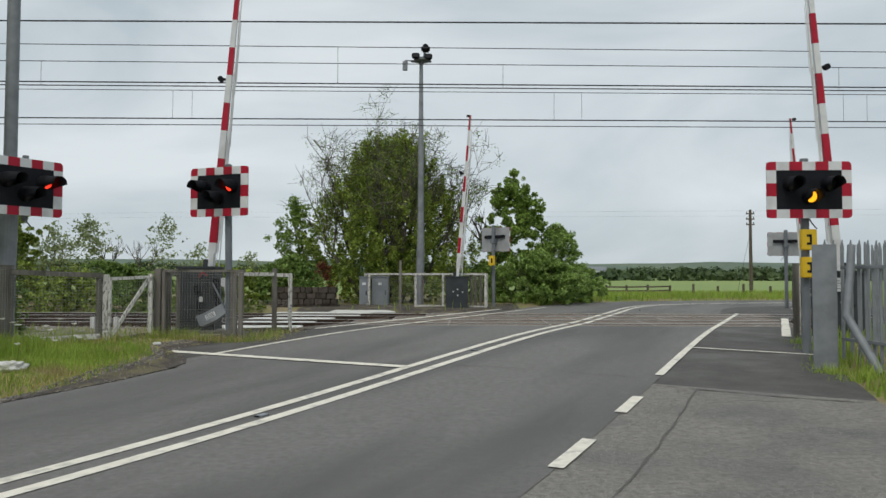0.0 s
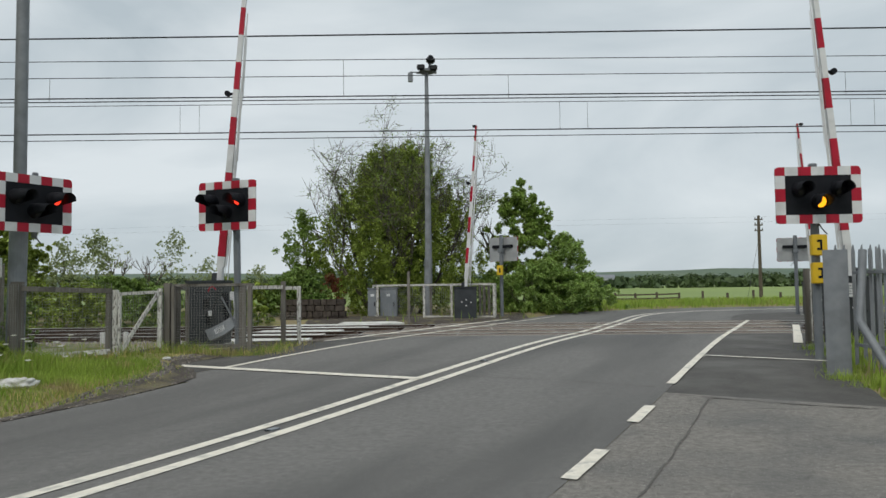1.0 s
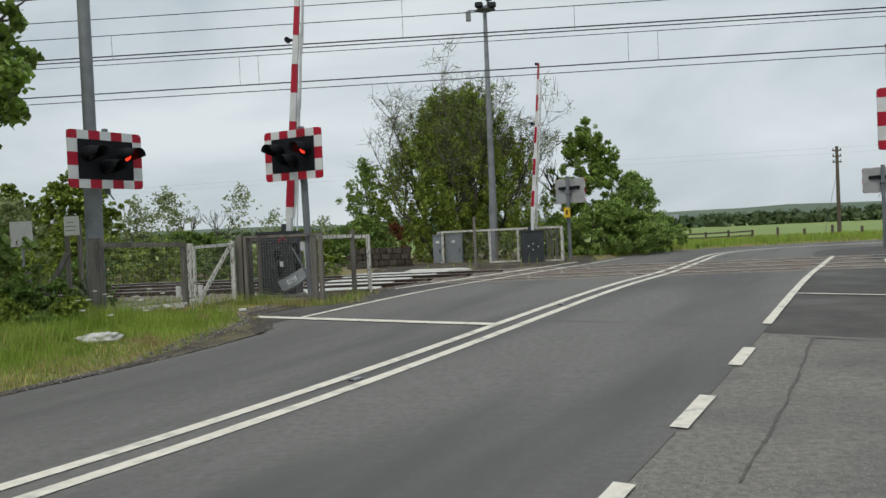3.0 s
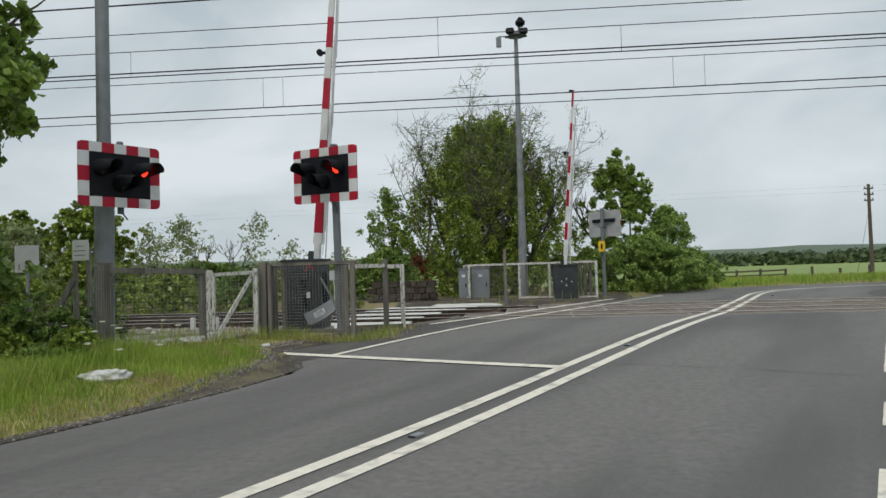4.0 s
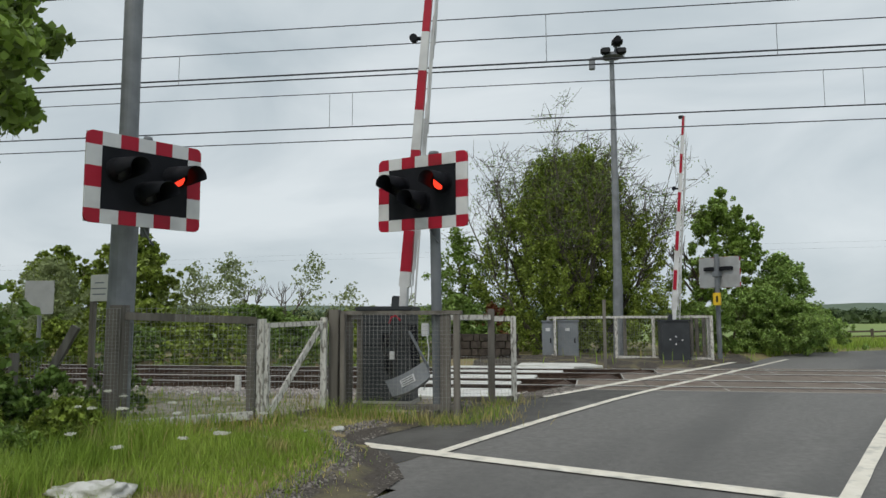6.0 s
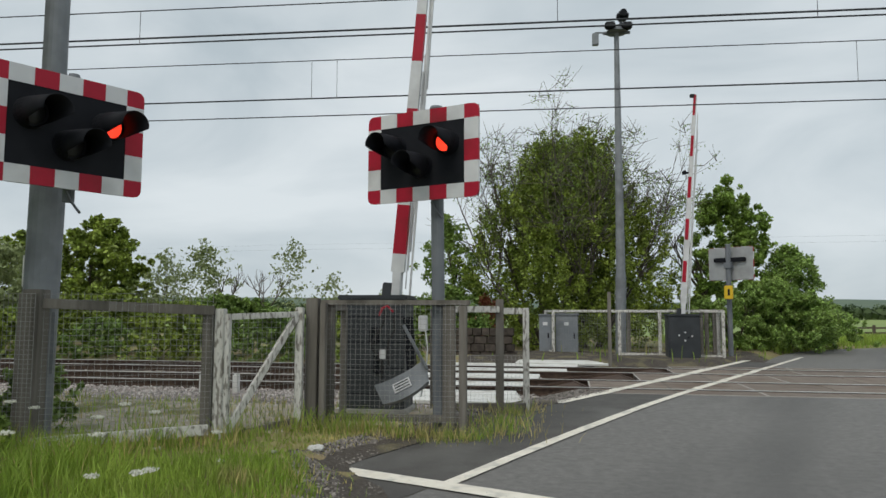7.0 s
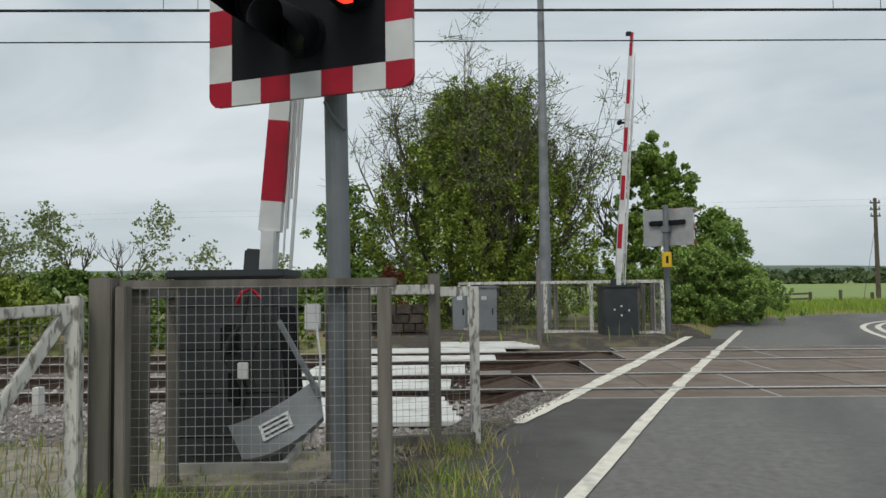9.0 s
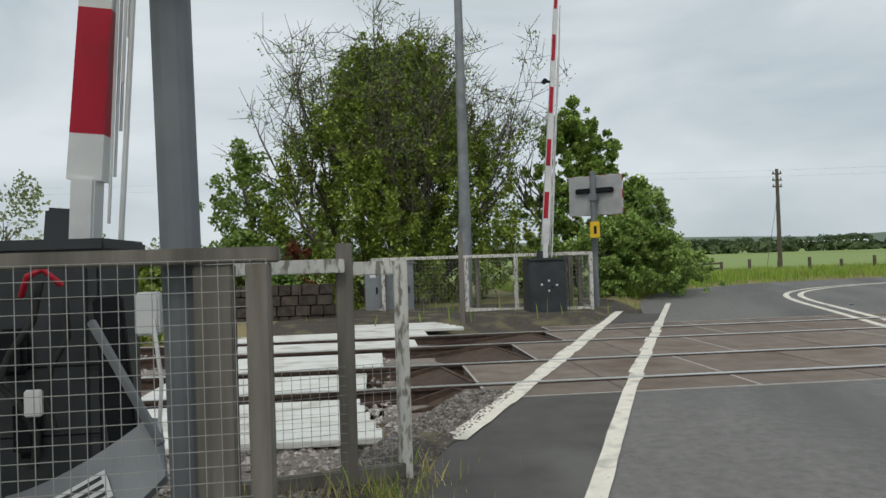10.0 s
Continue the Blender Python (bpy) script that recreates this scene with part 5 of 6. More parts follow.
# many small sprays of leaf along rising shoots, thinning towards the outline
cs, rs_ = [], []
for _ in range(760):
    z = 7.0 * g.random() ** 0.95
    w = float(np.interp(z, [0, 1.0, 2.4, 4.2, 5.6, 6.8, 7.4], [3.3, 3.7, 3.65, 3.1, 2.2, 1.2, 0.4])) * g.uniform(0.7, 1.15)
    an, rr = g.uniform(0, 2 * math.pi), math.sqrt(g.random())
    x, y = 0.25 + math.cos(an) * rr * w, math.sin(an) * rr * w * 0.85
    n = g.randint(4, 9)
    lx, ly = math.cos(an) * 0.3 * rr + g.gauss(0, 0.12), math.sin(an) * 0.3 * rr + g.gauss(0, 0.12)
    for k in range(n):
        cs.append((x + lx * k * 0.16 + g.gauss(0, 0.07), y + ly * k * 0.16 + g.gauss(0, 0.07), z + 0.13 * k))
        rs_.append(g.uniform(0.13, 0.26) * (1 - 0.04 * k))
mesh_np("crown", *leaf_cloud(cs, rs_, 130000, 0.095, 21, aspect=0.7), LEAF, bt, "dense yellow-green lower foliage")
hi = [t for t in tips if t[2] > 4.0]
mesh_np("upper_leaves", *leaf_cloud(hi, [0.40] * len(hi), 15000, 0.07, 22), LEAF_BRIGHT, bt, "sparse pale leaves on bare twigs")
# finer bare twigs over the top and the flanks
vs, fs = [], []
for t in tips:
    if t[2] > 3.0:
        for _ in range(3):
            q = (t[0] + g.gauss(0, 0.36), t[1] + g.gauss(0, 0.36), t[2] + g.uniform(-0.1, 0.6))
            limb(vs, fs, t, q, 0.012, 0.005, 3)
for k in range(26):
    z0 = g.uniform(2.2, 5.6)
    p = Vector((2.2 + 0.1 * g.gauss(0, 1) - 0.25 * (z0 - 3), g.uniform(-1.5, 0.8), z0))
    d = Vector((g.uniform(0.5, 0.9), g.gauss(0, 0.2), g.uniform(-0.1, 0.6)))
    for j in range(4):
        q = p + d * g.uniform(0.30, 0.48)
        limb(vs, fs, p, q, 0.020 - 0.004 * j, 0.016 - 0.004 * j, 4)
        e = q + Vector((d.x * 0.2 + g.gauss(0, 0.1), g.gauss(0, 0.2), g.uniform(0.15, 0.45)))
        limb(vs, fs, q, e, 0.010, 0.004, 3)
        p, d = q, (d + Vector((g.gauss(0, 0.12), g.gauss(0, 0.15), 0.16)))
raw("twig_spray", vs, fs, TWIG, bt)


def shrub(name, x, y, w, d, h, seed, leaf, count, size, label, trunk=True, base_z=None, clumps=40, ragged=0.35, low=0.15, category="shrub", group=""):
    z = ground_z(x, y) if base_z is None else base_z
    sh = thing(name, x, y, z, label, category, group)
    g = random.Random(seed)
    if trunk:
        wood_mesh(sh, [((g.uniform(-0.3, 0.3) * w, 0, -0.1), (g.gauss(0, 0.2), g.gauss(0, 0.1), 1), h * 0.33, 0.025 * h) for _ in range(1)], seed, 3, 0.45, 0.35, BARK)
    cs, rs_ = [], []
    for _ in range(int(clumps * 7)):
        t = g.random() ** 0.8
        zz = h * (low + (1 - low) * t)
        k = (1 - t ** 2.2) ** 0.5 * (1 + g.uniform(-ragged, ragged * 0.6))
        an, rr = g.uniform(0, 2 * math.pi), math.sqrt(g.random())
        cs.append((math.cos(an) * rr * w / 2 * k, math.sin(an) * rr * d / 2 * k, zz * (1 + g.uniform(-0.1, 0.06))))
        rs_.append(g.uniform(0.035, 0.095) * min(w, h, 2.8))
    mesh_np("crown", *leaf_cloud(cs, rs_, count, size, seed + 1), leaf, sh)
    return sh


shrub("young_sycamore", 3.75, 35.4, 3.9, 3.4, 5.75, 31, LEAF_SYC, 24000, 0.13, "young dark green sycamore with large leaves", clumps=44, ragged=0.28)
shrub("bramble_hedge", 4.6, 33.2, 4.9, 2.8, 2.2, 32, LEAF_HEDGE, 34000, 0.085, "dense dark bramble hedge beside the road", clumps=60, low=0.05)
shrub("flowering_shrub", 5.7, 35.2, 3.3, 2.8, 3.4, 33, LEAF_HEDGE, 17000, 0.10, "green hedge shrub with pale flower heads", clumps=40, low=0.05)
shrub("bramble_hedge", 6.7, 36.0, 3.8, 2.8, 1.7, 34, LEAF_HEDGE, 20000, 0.09, "dense dark bramble hedge beside the road", clumps=45, low=0.05)
shrub("bramble_hedge", 2.4, 34.0, 2.6, 2.4, 1.75, 36, LEAF_HEDGE, 12000, 0.09, "dense dark bramble hedge beside the road", clumps=40, low=0.05)
shrub("young_tree", -6.3, 34.5, 2.9, 2.0, 4.5, 41, LEAF_BRIGHT, 7000, 0.12, "thin young tree with bright green leaves", clumps=34, ragged=0.5, low=0.08)
shrub("copper_shrub", -4.9, 33.0, 1.6, 1.2, 1.7, 42, LEAF_RED, 1500, 0.10, "small shrub with reddish leaves", clumps=14)
shrub("copper_shrub", -6.2, 32.4, 1.8, 1.2, 1.3, 43, LEAF_RED, 900, 0.10, "small shrub with reddish leaves", clumps=10)
for i, (x, y, w, h, n, lf_, lab) in enumerate(((-9, 32, 5, 1.6, 16000, LEAF, 0), (-13.5, 31.5, 5, 1.7, 16000, LEAF_DARK, 0), (-18.5, 32, 5.5, 2.0, 14000, LEAF, 0), (-6.0, 31.6, 3.4, 1.9, 9000, LEAF_DARK, 0), (-24, 33, 6, 1.9, 7000, LEAF_DARK, 0), (-31, 34, 8, 2.2, 7000, LEAF, 0))):
    shrub("trackside_hedge", x, y, w, 2.2, h, 50 + i, lf_, n, 0.12, "low green trackside hedge", trunk=False, clumps=50, low=0.03, ragged=0.25, group="trackside hedges")
for i in range(6):
    shrub("trackside_bramble", -7.9 - 2.7 * i, 27.9 + 0.25 * (i % 2), 3.4, 1.8, 1.35 + 0.25 * (i % 3), 150 + i, LEAF_DARK if i % 2 else LEAF, 7000, 0.11, "dense bramble growing beside the track", trunk=False, clumps=40, low=0.02, ragged=0.25, group="trackside brambles", base_z=0.0)
shrub("dense_tree", -20.5, 35.0, 5.6, 4.5, 4.7, 61, LEAF, 30000, 0.16, "rounded dense green tree behind the railway", clumps=60, low=0.05, category="tree")
shrub("dense_tree", -25.5, 37.0, 5.5, 4.5, 4.4, 62, LEAF, 22000, 0.16, "rounded dense green tree behind the railway", clumps=50, low=0.05, category="tree")
shrub("white_blossom_shrub", -19.5, 28.6, 3.4, 2.4, 3.3, 63, LEAF_PALE, 6000, 0.12, "hawthorn shrub with creamy blossom", clumps=34, low=0.05)
for i, (x, y, w, h, n) in enumerate(((-15.6, 34, 3.0, 3.8, 2300), (-17.3, 34.4, 2.4, 3.4, 1500), (-12.2, 34.2, 2.2, 3.7, 900), (-10.6, 34.0, 1.8, 2.6, 600), (-8.4, 34.2, 1.6, 2.2, 450))):
    shrub("thin_willow", x, y, w, 1.6, h, 70 + i, LEAF_PALE, n, 0.12, "thin pale willow shrub with open branches", clumps=34, ragged=0.6, low=0.3, group="thin willows")

# the large sycamore overhanging the verge on the left
syc = thing("sycamore_tree", -10.6, 12.2, 0.25, "large dark green sycamore overhanging the grass verge", "tree")
tips = wood_mesh(syc, [((0, 0, -0.1), (0.05, 0.05, 1), 3.2, 0.22)], 81, 3, 0.55, 0.2, BARK)
g = random.Random(82)
cs, rs_ = [], []
for _ in range(230):
    an, el = g.uniform(0, 2 * math.pi), math.asin(g.uniform(-0.75, 1))
    k = g.uniform(0.75, 1.08)
    cs.append((math.cos(an) * math.cos(el) * 2.5 * k, math.sin(an) * math.cos(el) * 2.5 * k, 4.9 + math.sin(el) * 3.0 * k))
    rs_.append(g.uniform(0.18, 0.40))
mesh_np("crown", *leaf_cloud(cs, rs_, 26000, 0.15, 83, aspect=0.85, droop=0.8), LEAF_SYC, syc)
shrub("elder_bush", -10.2, 14.2, 2.4, 2.0, 2.2, 85, LEAF_DARK, 4500, 0.15, "dark elder bush at the fence end", trunk=False, clumps=30)
for i, (x, y, w, h) in enumerate(((-8.5, 13.0, 1.3, 0.8), (-9.4, 12.5, 1.6, 1.1), (-8.0, 12.3, 1.0, 0.55), (-7.9, 14.6, 0.9, 0.7), (-9.2, 14.2, 1.2, 0.9), (-7.75, 13.2, 1.0, 0.75), (-7.35, 12.9, 0.9, 0.5), (-8.2, 12.8, 1.2, 0.9), (-8.9, 12.0, 1.4, 0.8), (-7.5, 12.2, 1.0, 0.35), (-8.3, 11.4, 1.3, 0.45))):
    shrub("tall_weeds", x, y, w, 0.9, h, 190 + i, LEAF_DARK if i % 2 else LEAF, 2600, 0.07, "tall dark weeds along the fence foot", trunk=False, clumps=20, low=0.05, ragged=0.5, category="weeds", group="tall weeds")
rt = thing("sycamore_tree", 14.6, 19.6, 0.25, "leafy sycamore behind the palisade fence", "tree")
tips = wood_mesh(rt, [((0, 0, -0.1), (0, 0, 1), 2.6, 0.16)], 86, 2, 0.5, 0.2, BARK)
cs = [(g.gauss(0, 0.9), g.gauss(0, 0.9), g.uniform(2.3, 5.4)) for _ in range(34)]
mesh_np("crown", *leaf_cloud(cs, [0.55] * 34, 9000, 0.2, 87, aspect=0.85), LEAF_SYC, rt)

# far hedges and woods as one scatter of low clumps
g = np.random.default_rng(9)
cs, rs_ = [], []
for y0, x0, x1, n, hh in ((150, -40, 160, 260, 2.0), (235, -100, 260, 320, 3.2), (330, -260, 320, 260, 4.0), (620, -500, 650, 260, 7.0)):
    for _ in range(n):
        x = g.uniform(x0, x1)
        y = y0 + 0.06 * x + g.normal(0, 2)
        cs.append((x, y, ground_z(x, y) + hh * 0.3))
        rs_.append(hh * g.uniform(0.4, 1.0))
mesh_np("far_hedgerows", *leaf_cloud(cs, rs_, 60000, 1.3, 10, squash=0.7, aspect=0.9), LEAF_FAR)
tagged(bpy.data.objects["far_hedgerows"], "dark hedgerows and woods across the far fields", "hedgerow", kind="stuff")
tunnel = thing("polytunnel", 186, 283, ground_z(186, 283), "long pale polytunnel far across the fields", "polytunnel")
tb_ = bmesh.new()
ring0, ring1 = [], []
for k in range(9):
    an = math.pi * k / 8
    ring0.append(tb_.verts.new((-13, 4 * math.cos(an), 2.6 * math.sin(an))))
    ring1.append(tb_.verts.new((13, 4 * math.cos(an), 2.6 * math.sin(an))))
for k in range(8):
    tb_.faces.new((ring0[k], ring0[k + 1], ring1[k + 1], ring1[k]))
tb_.faces.new(ring0)
tb_.faces.new(ring1[::-1])
part("skin", tb_, WHITE, tunnel, "pale plastic skin")
tunnel.rotation_euler.z = radians(-30)
barn = thing("farm_building", 62, 300, ground_z(62, 300), "small pale farm building far across the fields", "building")
part("wall", box(-6, 6, -3, 3, 0, 2.6), WHITE, barn)
rb_ = bmesh.new()
add_box(rb_, -6.3, 6.3, -3.2, 3.2, 2.6, 4.2)
for v in rb_.verts:
    if v.co.z > 4:
        v.co.y *= 0.05
part("roof", rb_, GALV, barn)

# ---- grass ----
def blades(pts, hs, seed, width=0.006, lean=0.35):
    g = np.random.default_rng(seed)
    n = len(pts)
    p = np.array(pts)
    h = np.array(hs)
    an = g.uniform(0, 2 * np.pi, n)
    dx, dy = np.cos(an), np.sin(an)
    ln = g.uniform(0.05, lean, n) * h
    la = g.uniform(0, 2 * np.pi, n)
    lx, ly = np.cos(la) * ln, np.sin(la) * ln
    w = width * g.uniform(0.7, 1.4, n)
    v = np.zeros((n, 5, 3))
    v[:, 0] = p - np.stack([dx * w, dy * w, 0 * w], 1)
    v[:, 1] = p + np.stack([dx * w, dy * w, 0 * w], 1)
    mid = p + np.stack([lx * 0.35, ly * 0.35, h * 0.55], 1)
    v[:, 2] = mid + np.stack([dx * w * 0.8, dy * w * 0.8, 0 * w], 1)
    v[:, 3] = mid - np.stack([dx * w * 0.8, dy * w * 0.8, 0 * w], 1)
    v[:, 4] = p + np.stack([lx, ly, h * 0.95], 1)
    return v.reshape(-1, 3), n


def grass(name, pts, hs, seed, material, label, width=0.006, lean=0.35):
    v, n = blades(pts, hs, seed, width, lean)
    k = np.arange(n)[:, None] * 5
    tri = np.concatenate([k + np.array([[0, 1, 2]]), k + np.array([[0, 2, 3]]), k + np.array([[3, 2, 4]])], 0)
    ob = mesh_np(name, v, tri, material)
    return tagged(ob, label, "grass", kind="stuff")


g = np.random.default_rng(12)
P1, H1, P2, H2 = [], [], [], []
while len(P1) < 95000:
    x, y = g.uniform(-12.5, -2.6), g.uniform(5.0, 18.4)
    d = off_road(x, y)
    b = (y - 20.15) - x * math.tan(TA)
    if d < 0.03 or b > -1.9:
        continue
    patch = noise.noise((x * 0.8, y * 0.8, 7.0))
    near_fence = y - 14.6 - 0.45 * (x + 6)
    dry = step((1.1 - d) / 0.6) * 0.40 + (0.34 if near_fence > -0.8 else 0.0) + 0.22 * patch
    if near_fence > -0.9 and g.random() < 0.12:
        continue
    u_, s_ = road_us(x, y)
    band = float(np.interp(s_, [3, 6.6, 7.8, 9.0, 10.2, 10.6, 15.4], [0.0, 0.0, 0.20, 0.55, 0.64, 0.26, 0.26]))
    if d < band * (1 + 0.3 * patch) and g.random() < 0.90:
        continue
    if near_fence > 0.12 and g.random() < 0.90:
        continue
    h = (0.075 + 0.09 * step((d - 0.5) / 1.4)) * (0.45 if math.hypot(x + 5.7, y - 10.9) < 0.55 else 1.0) * g.uniform(0.4, 1.6) * (1 + 0.6 * patch)
    if x < -6.3 and y < 14.5:
        h *= 1.5
    if near_fence > -1.2:
        h *= 0.6 + 0.8 * max(0.0, patch)
    if g.random() < dry:
        P2.append((x, y, ground_z(x, y) - 0.01))
        H2.append(h * 0.85)
        if g.random() < 0.8:
            continue
    P1.append((x, y, ground_z(x, y) - 0.01))
    H1.append(h if g.random() > dry else h * 0.5)
grass("verge_grass", P1, H1, 13, BLADE, "lush green verge grass, long towards the fence", 0.0045, 0.6)
grass("dry_grass", P2, H2, 14, DRY, "dry straw-coloured grass along the asphalt edge", 0.005, 0.6)
# coarser grass where the verge runs on behind the camera and the tree
P6, H6 = [], []
while len(P6) < 24000:
    x, y = g.uniform(-26, -3), g.uniform(-14, 15)
    if (x > -12.3 and y > 5.2) or off_road(x, y) < 0.1:
        continue
    P6.append((x, y, ground_z(x, y) - 0.01))
    H6.append(g.uniform(0.1, 0.4))
grass("outer_verge_grass", P6, H6, 19, BLADE, "rough green grass running along the verge", 0.016, 0.4)
# tall tufts by the cage and posts
P3, H3, P5, H5 = [], [], [], []
for cx, cy, n in ((-3.95, 15.2, 260), (-3.6, 15.3, 240), (-4.6, 15.2, 240), (-5.0, 15.15, 200), (-5.3, 15.0, 160), (-3.3, 16.9, 200), (-3.2, 17.3, 150), (-3.4, 16.2, 260), (-3.35, 15.7, 260), (-4.2, 15.25, 260), (-5.9, 14.5, 200), (-6.4, 14.1, 220), (-6.9, 13.8, 240), (6.9, 13.2, 250), (6.25, 12.3, 260), (6.0, 11.7, 300), (6.05, 11.1, 260), (6.1, 10.4, 240), (7.3, 15.2, 200), (7.05, 14.3, 220), (6.6, 12.9, 200), (6.2, 9.6, 300)):
    for _ in range(n):
        x, y = cx + g.normal(0, 0.16), cy + g.normal(0, 0.10)
        if x < 0 and g.random() < 0.55:
            P5.append((x + g.normal(0, 0.2), y + g.normal(0, 0.1), ground_z(x, y) - 0.01))
            H5.append(g.uniform(0.06, 0.24))
            continue
        P3.append((x, y, ground_z(x, y) - 0.01))
        H3.append(g.uniform(0.08, 0.30) * (1.0 if x < 0 else 0.8))
grass("tall_tufts", P3, H3, 15, BLADE, "tall green grass tufts round the posts", 0.0045, 0.7)
grass("dry_tufts", P5, H5, 18, DRY, "dry straw-coloured tufts round the fence posts", 0.004, 0.8)
# verges beyond the tracks, coarser
P4, H4 = [], []
while len(P4) < 26000:
    x, y = g.uniform(-14, 30), g.uniform(27.5, 56)
    d = off_road(x, y)
    if d < 0.05 or (x < 2 and y > 33) or d > 9 or (x < 4.4 and y < 34 and g.random() < 0.985):
        continue
    P4.append((x, y, ground_z(x, y) - 0.01))
    H4.append(g.uniform(0.1, 0.45))
while len(P4) < 34000:
    x, y = g.uniform(5.0, 16), g.uniform(5.0, 19)
    d = off_road(x, y)
    if d < 0.05:
        continue
    P4.append((x, y, ground_z(x, y) - 0.01))
    H4.append(g.uniform(0.08, 0.4))
grass("far_verge_grass", P4, H4, 16, BLADE, "rough green grass of the verges beyond", 0.014, 0.4)

# gravel washed along the asphalt edge
vs, fs = [], []
for i in range(17000):
    s = rng.uniform(7.0, 17) if i % 8 else rng.uniform(3, 7.0)
    band = float(np.interp(s, [3, 6.6, 7.8, 9.0, 10.2, 10.6, 15.4], [0.05, 0.05, 0.36, 0.74, 0.80, 0.36, 0.36]))
    u = left_edge(s) + 0.10 - (band + 0.16) * rng.uniform(0, 1) ** 0.8
    x, y = road_xy(u, s)
    r = rng.uniform(0.007, 0.024)
    z = max(ground_z(x, y), base(x, y)) + r * 0.3
    k = len(vs)
    for v in ((1, 0, 0), (-1, 0.1, 0), (0, 0.8, 0), (0, -0.9, 0.1), (0.1, 0, 0.7), (0, 0, -0.7)):
        w = Vector(v) * r * float(rng.uniform(0.7, 1.3))
        vs.append((x + w.x, y + w.y, z + w.z))
    fs += [(k + p, k + q, k + t) for p, q, t in ((0, 2, 4), (2, 1, 4), (1, 3, 4), (3, 0, 4), (2, 0, 5), (1, 2, 5), (3, 1, 5), (0, 3, 5))]
tagged(raw("edge_gravel", vs, fs, GRAVEL), "loose gravel along the ragged asphalt edge", "gravel", kind="stuff")

# cow parsley heads in the verge
gf = random.Random(17)
for i in range(15):
    x, y = gf.uniform(-7.2, -5.0), gf.uniform(11.0, 13.4)
    h = gf.uniform(0.35, 0.6)
    z = ground_z(x, y)
    fl = thing("cow_parsley", x, y, z, "white-headed cow parsley growing in the grass", "wild flower", "cow parsley", )
    part("stem", tube((0, 0, 0), (0.03, 0.02, h), 0.006, 0.004, 5), BLADE, fl)
    v, f = leaf_cloud([(0.03 + gf.gauss(0, 0.05), 0.02 + gf.gauss(0, 0.05), h + gf.uniform(0, 0.02)) for _ in range(1)], [0.05], 110, 0.012, 100 + i, squash=0.25, aspect=1.0)
    mesh_np("flower_head", v, f, FLOWER, fl, "flat head of tiny white flowers")

# loose chippings over the broken joint between road and hard standing
vs, fs = [], []
for i in range(3600):
    s = rng.uniform(0.8, 11.0)
    u = -1.75 + abs(rng.normal(0, 0.45)) + 0.25 * noise.noise((s * 0.8, 0, 2))
    x, y = road_xy(u, s)
    r = rng.uniform(0.002, 0.007)
    z = base(x, y) - 0.004 + r * 0.3
    k = len(vs)
    for v in ((1, 0, 0), (-1, 0.1, 0), (0, 0.8, 0), (0, -0.9, 0.1), (0.1, 0, 0.7), (0, 0, -0.7)):
        w = Vector(v) * r * float(rng.uniform(0.7, 1.3))
        vs.append((x + w.x, y + w.y, z + w.z))
    fs += [(k + p, k + q, k + t) for p, q, t in ((0, 2, 4), (2, 1, 4), (1, 3, 4), (3, 0, 4), (2, 0, 5), (1, 2, 5), (3, 1, 5), (0, 3, 5))]
tagged(raw("loose_chippings", vs, fs, CHIPS), "loose pale chippings over the broken asphalt joint", "chippings", kind="stuff")

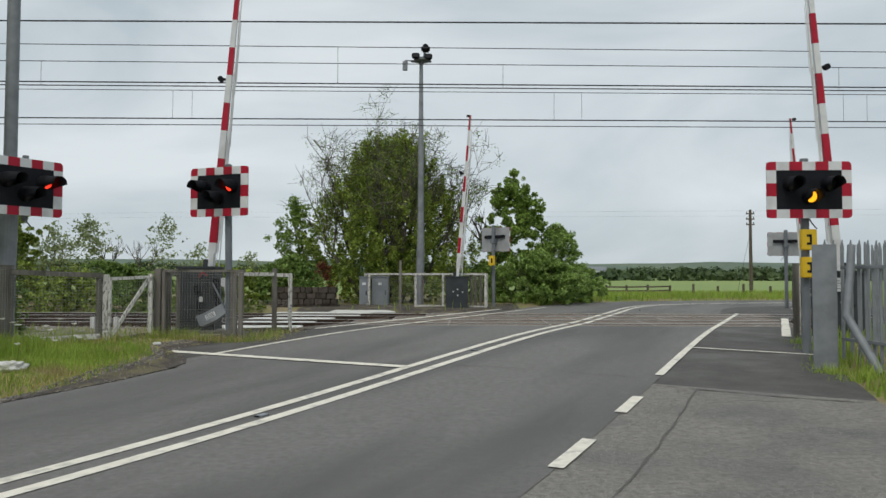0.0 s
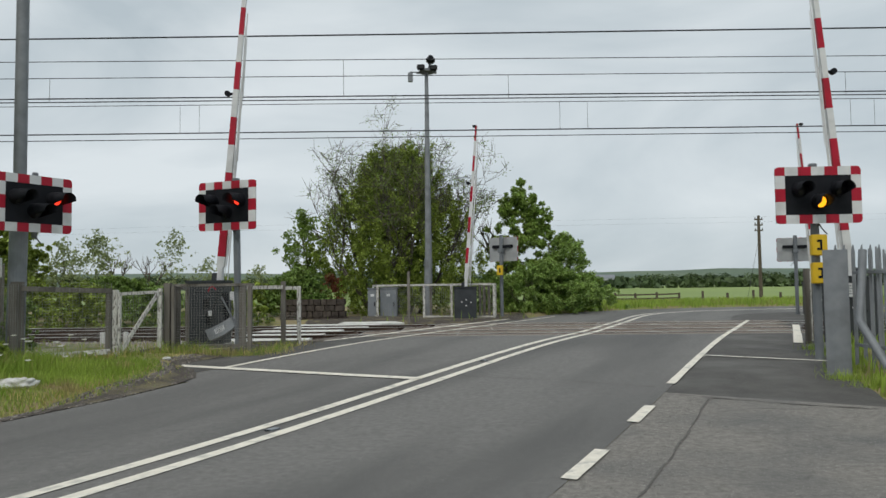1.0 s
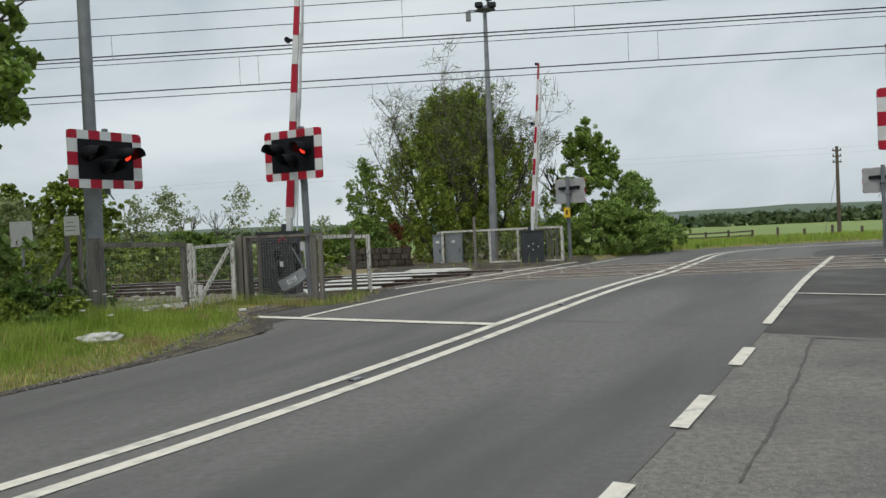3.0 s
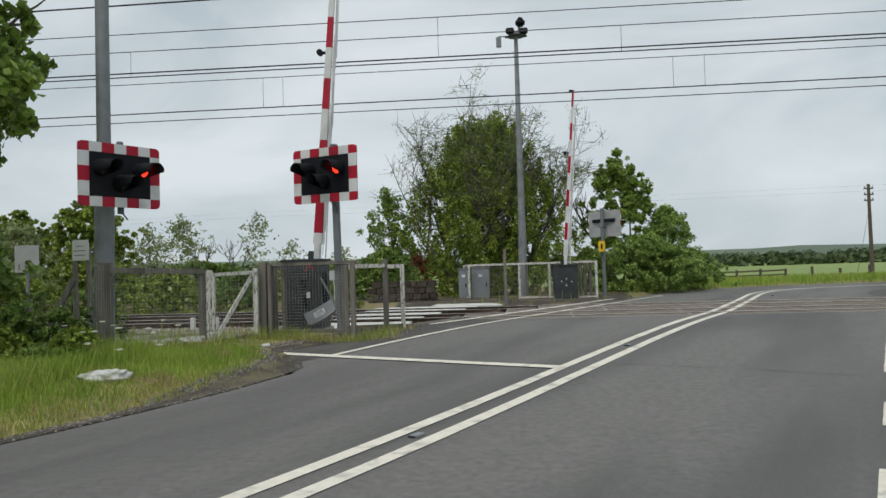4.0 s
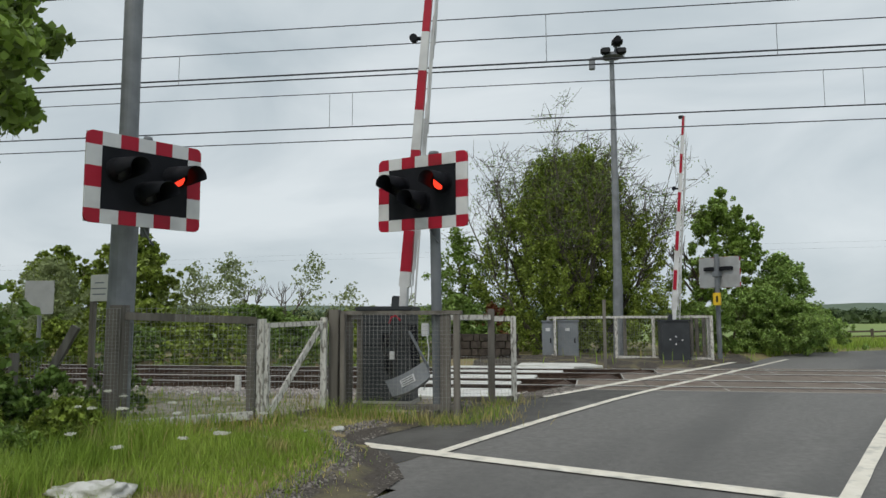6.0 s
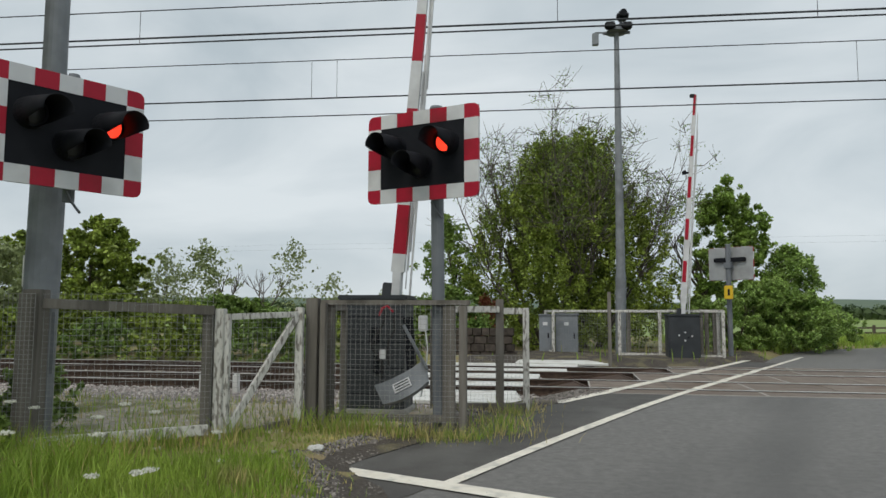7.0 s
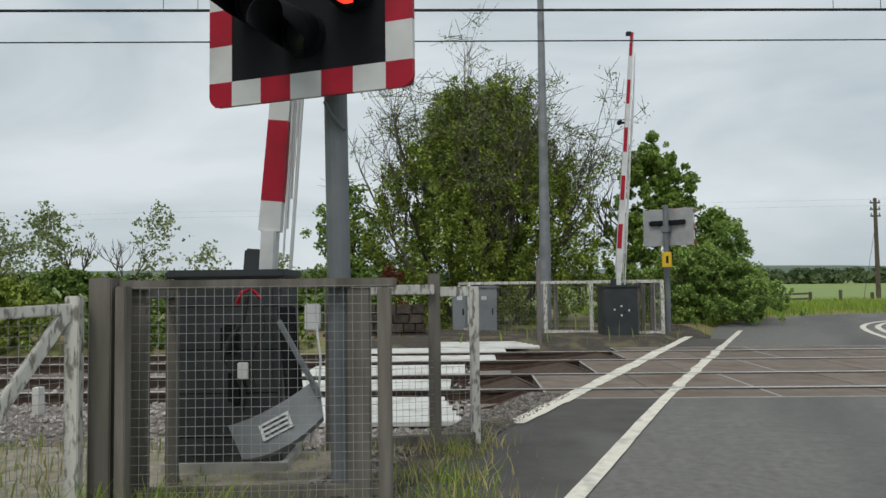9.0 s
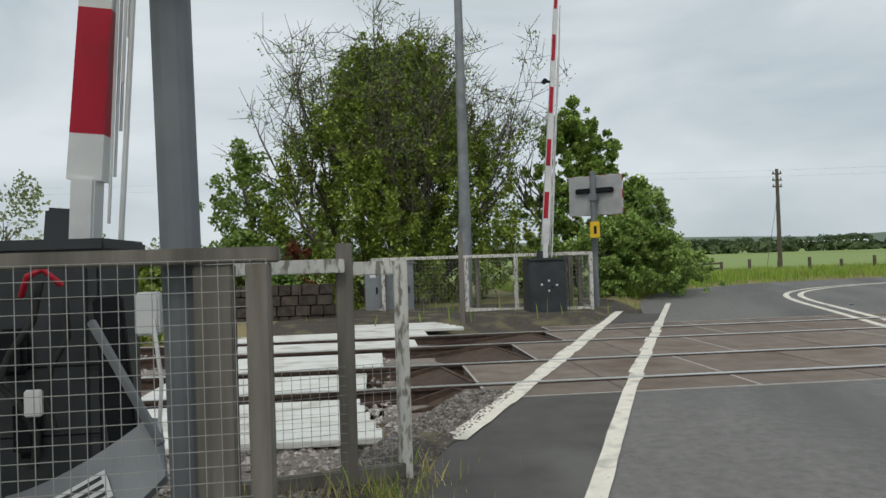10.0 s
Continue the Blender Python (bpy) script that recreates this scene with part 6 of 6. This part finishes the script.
# small things about the fence foot
pl = part("rusty_plate", box(-0.45, 0.45, -0.3, 0.3, 0, 0.02, 0.004), mat("rust_plate", (0.22, 0.09, 0.05), (0.30, 0.14, 0.085), 9.0, 0.9, bump=0.4, stain=(0.15, 0.07, 0.045), stain_scale=4.0))
pl.matrix_world = pose(-6.75, 16.45, 0.20, 3, -2, 12)
tagged(pl, "flat rusty steel plate lying on the ballast", "plate")
slab = part("concrete_slab", box(-0.75, 0.6, -0.4, 0.4, -0.06, 0.10, 0.015), CONCRETE)
slab.matrix_world = pose(-7.1, 14.75, 0.22, 1, 2, 20)
tagged(slab, "grey concrete slab by the mast base", "slab")
mb = thing("junction_box", -7.40, 13.99, 0.95, "small grey junction box on the mast", "junction box", rz=25)
part("case", box(-0.06, 0.06, -0.05, 0.03, 0.0, 0.62, 0.03), GALV, mb)
part("conduit", tube((0, -0.01, -0.6), (0, -0.01, 0.02), 0.018, 0.018, 8), GALV_DARK, mb)
gs = random.Random(44)
for x, y, r in ((-4.95, 14.35, 0.07), (-5.6, 13.75, 0.05), (-5.25, 14.1, 0.035), (-3.75, 14.9, 0.03), (-6.3, 14.0, 0.045)):
    bm = bmesh.new()
    bmesh.ops.create_icosphere(bm, subdivisions=2, radius=r)
    for v in bm.verts:
        v.co *= 1 + 0.5 * noise.noise(v.co * 20 + Vector((x, y, 0)))
        v.co.z *= 0.5
    o = part("pale_stone", bm, CHALK)
    o.location = (x, y, ground_z(x, y) + r * 0.3)
    tagged(o, "small pale stone lying in the dry grass", "stone", "pale stones")

# dark gravel band between the asphalt's edge and the grass
vs, fs = [], []
gss = [3 + 0.2 * k for k in range(62)]
for s_ in gss:
    e = left_edge(s_)
    o = float(np.interp(s_, [3, 6.6, 7.8, 9.0, 10.2, 10.6, 15.4], [0.05, 0.05, 0.36, 0.74, 0.80, 0.36, 0.36])) + 0.14 * noise.noise((s_ * 1.7, 3, 0)) + 0.10 * noise.noise((s_ * 6, 5, 0))
    for k in range(5):
        u = e + 0.10 - (o + 0.10) * k / 4
        x, y = road_xy(u, s_)
        vs.append((x, y, max(base(x, y), ground_z(x, y)) + (0.012, 0.018, 0.02, 0.012, -0.03)[k] + 0.008 * noise.noise((x * 9, y * 9, 0))))
fs = [(i * 5 + k, i * 5 + k + 1, i * 5 + k + 6, i * 5 + k + 5) for i in range(len(gss) - 1) for k in range(4)]
tagged(raw("gravel_edge", vs, fs, GRAVEL_BED, smooth=True), "dark gravel band along the ragged asphalt edge", "gravel", kind="structure")
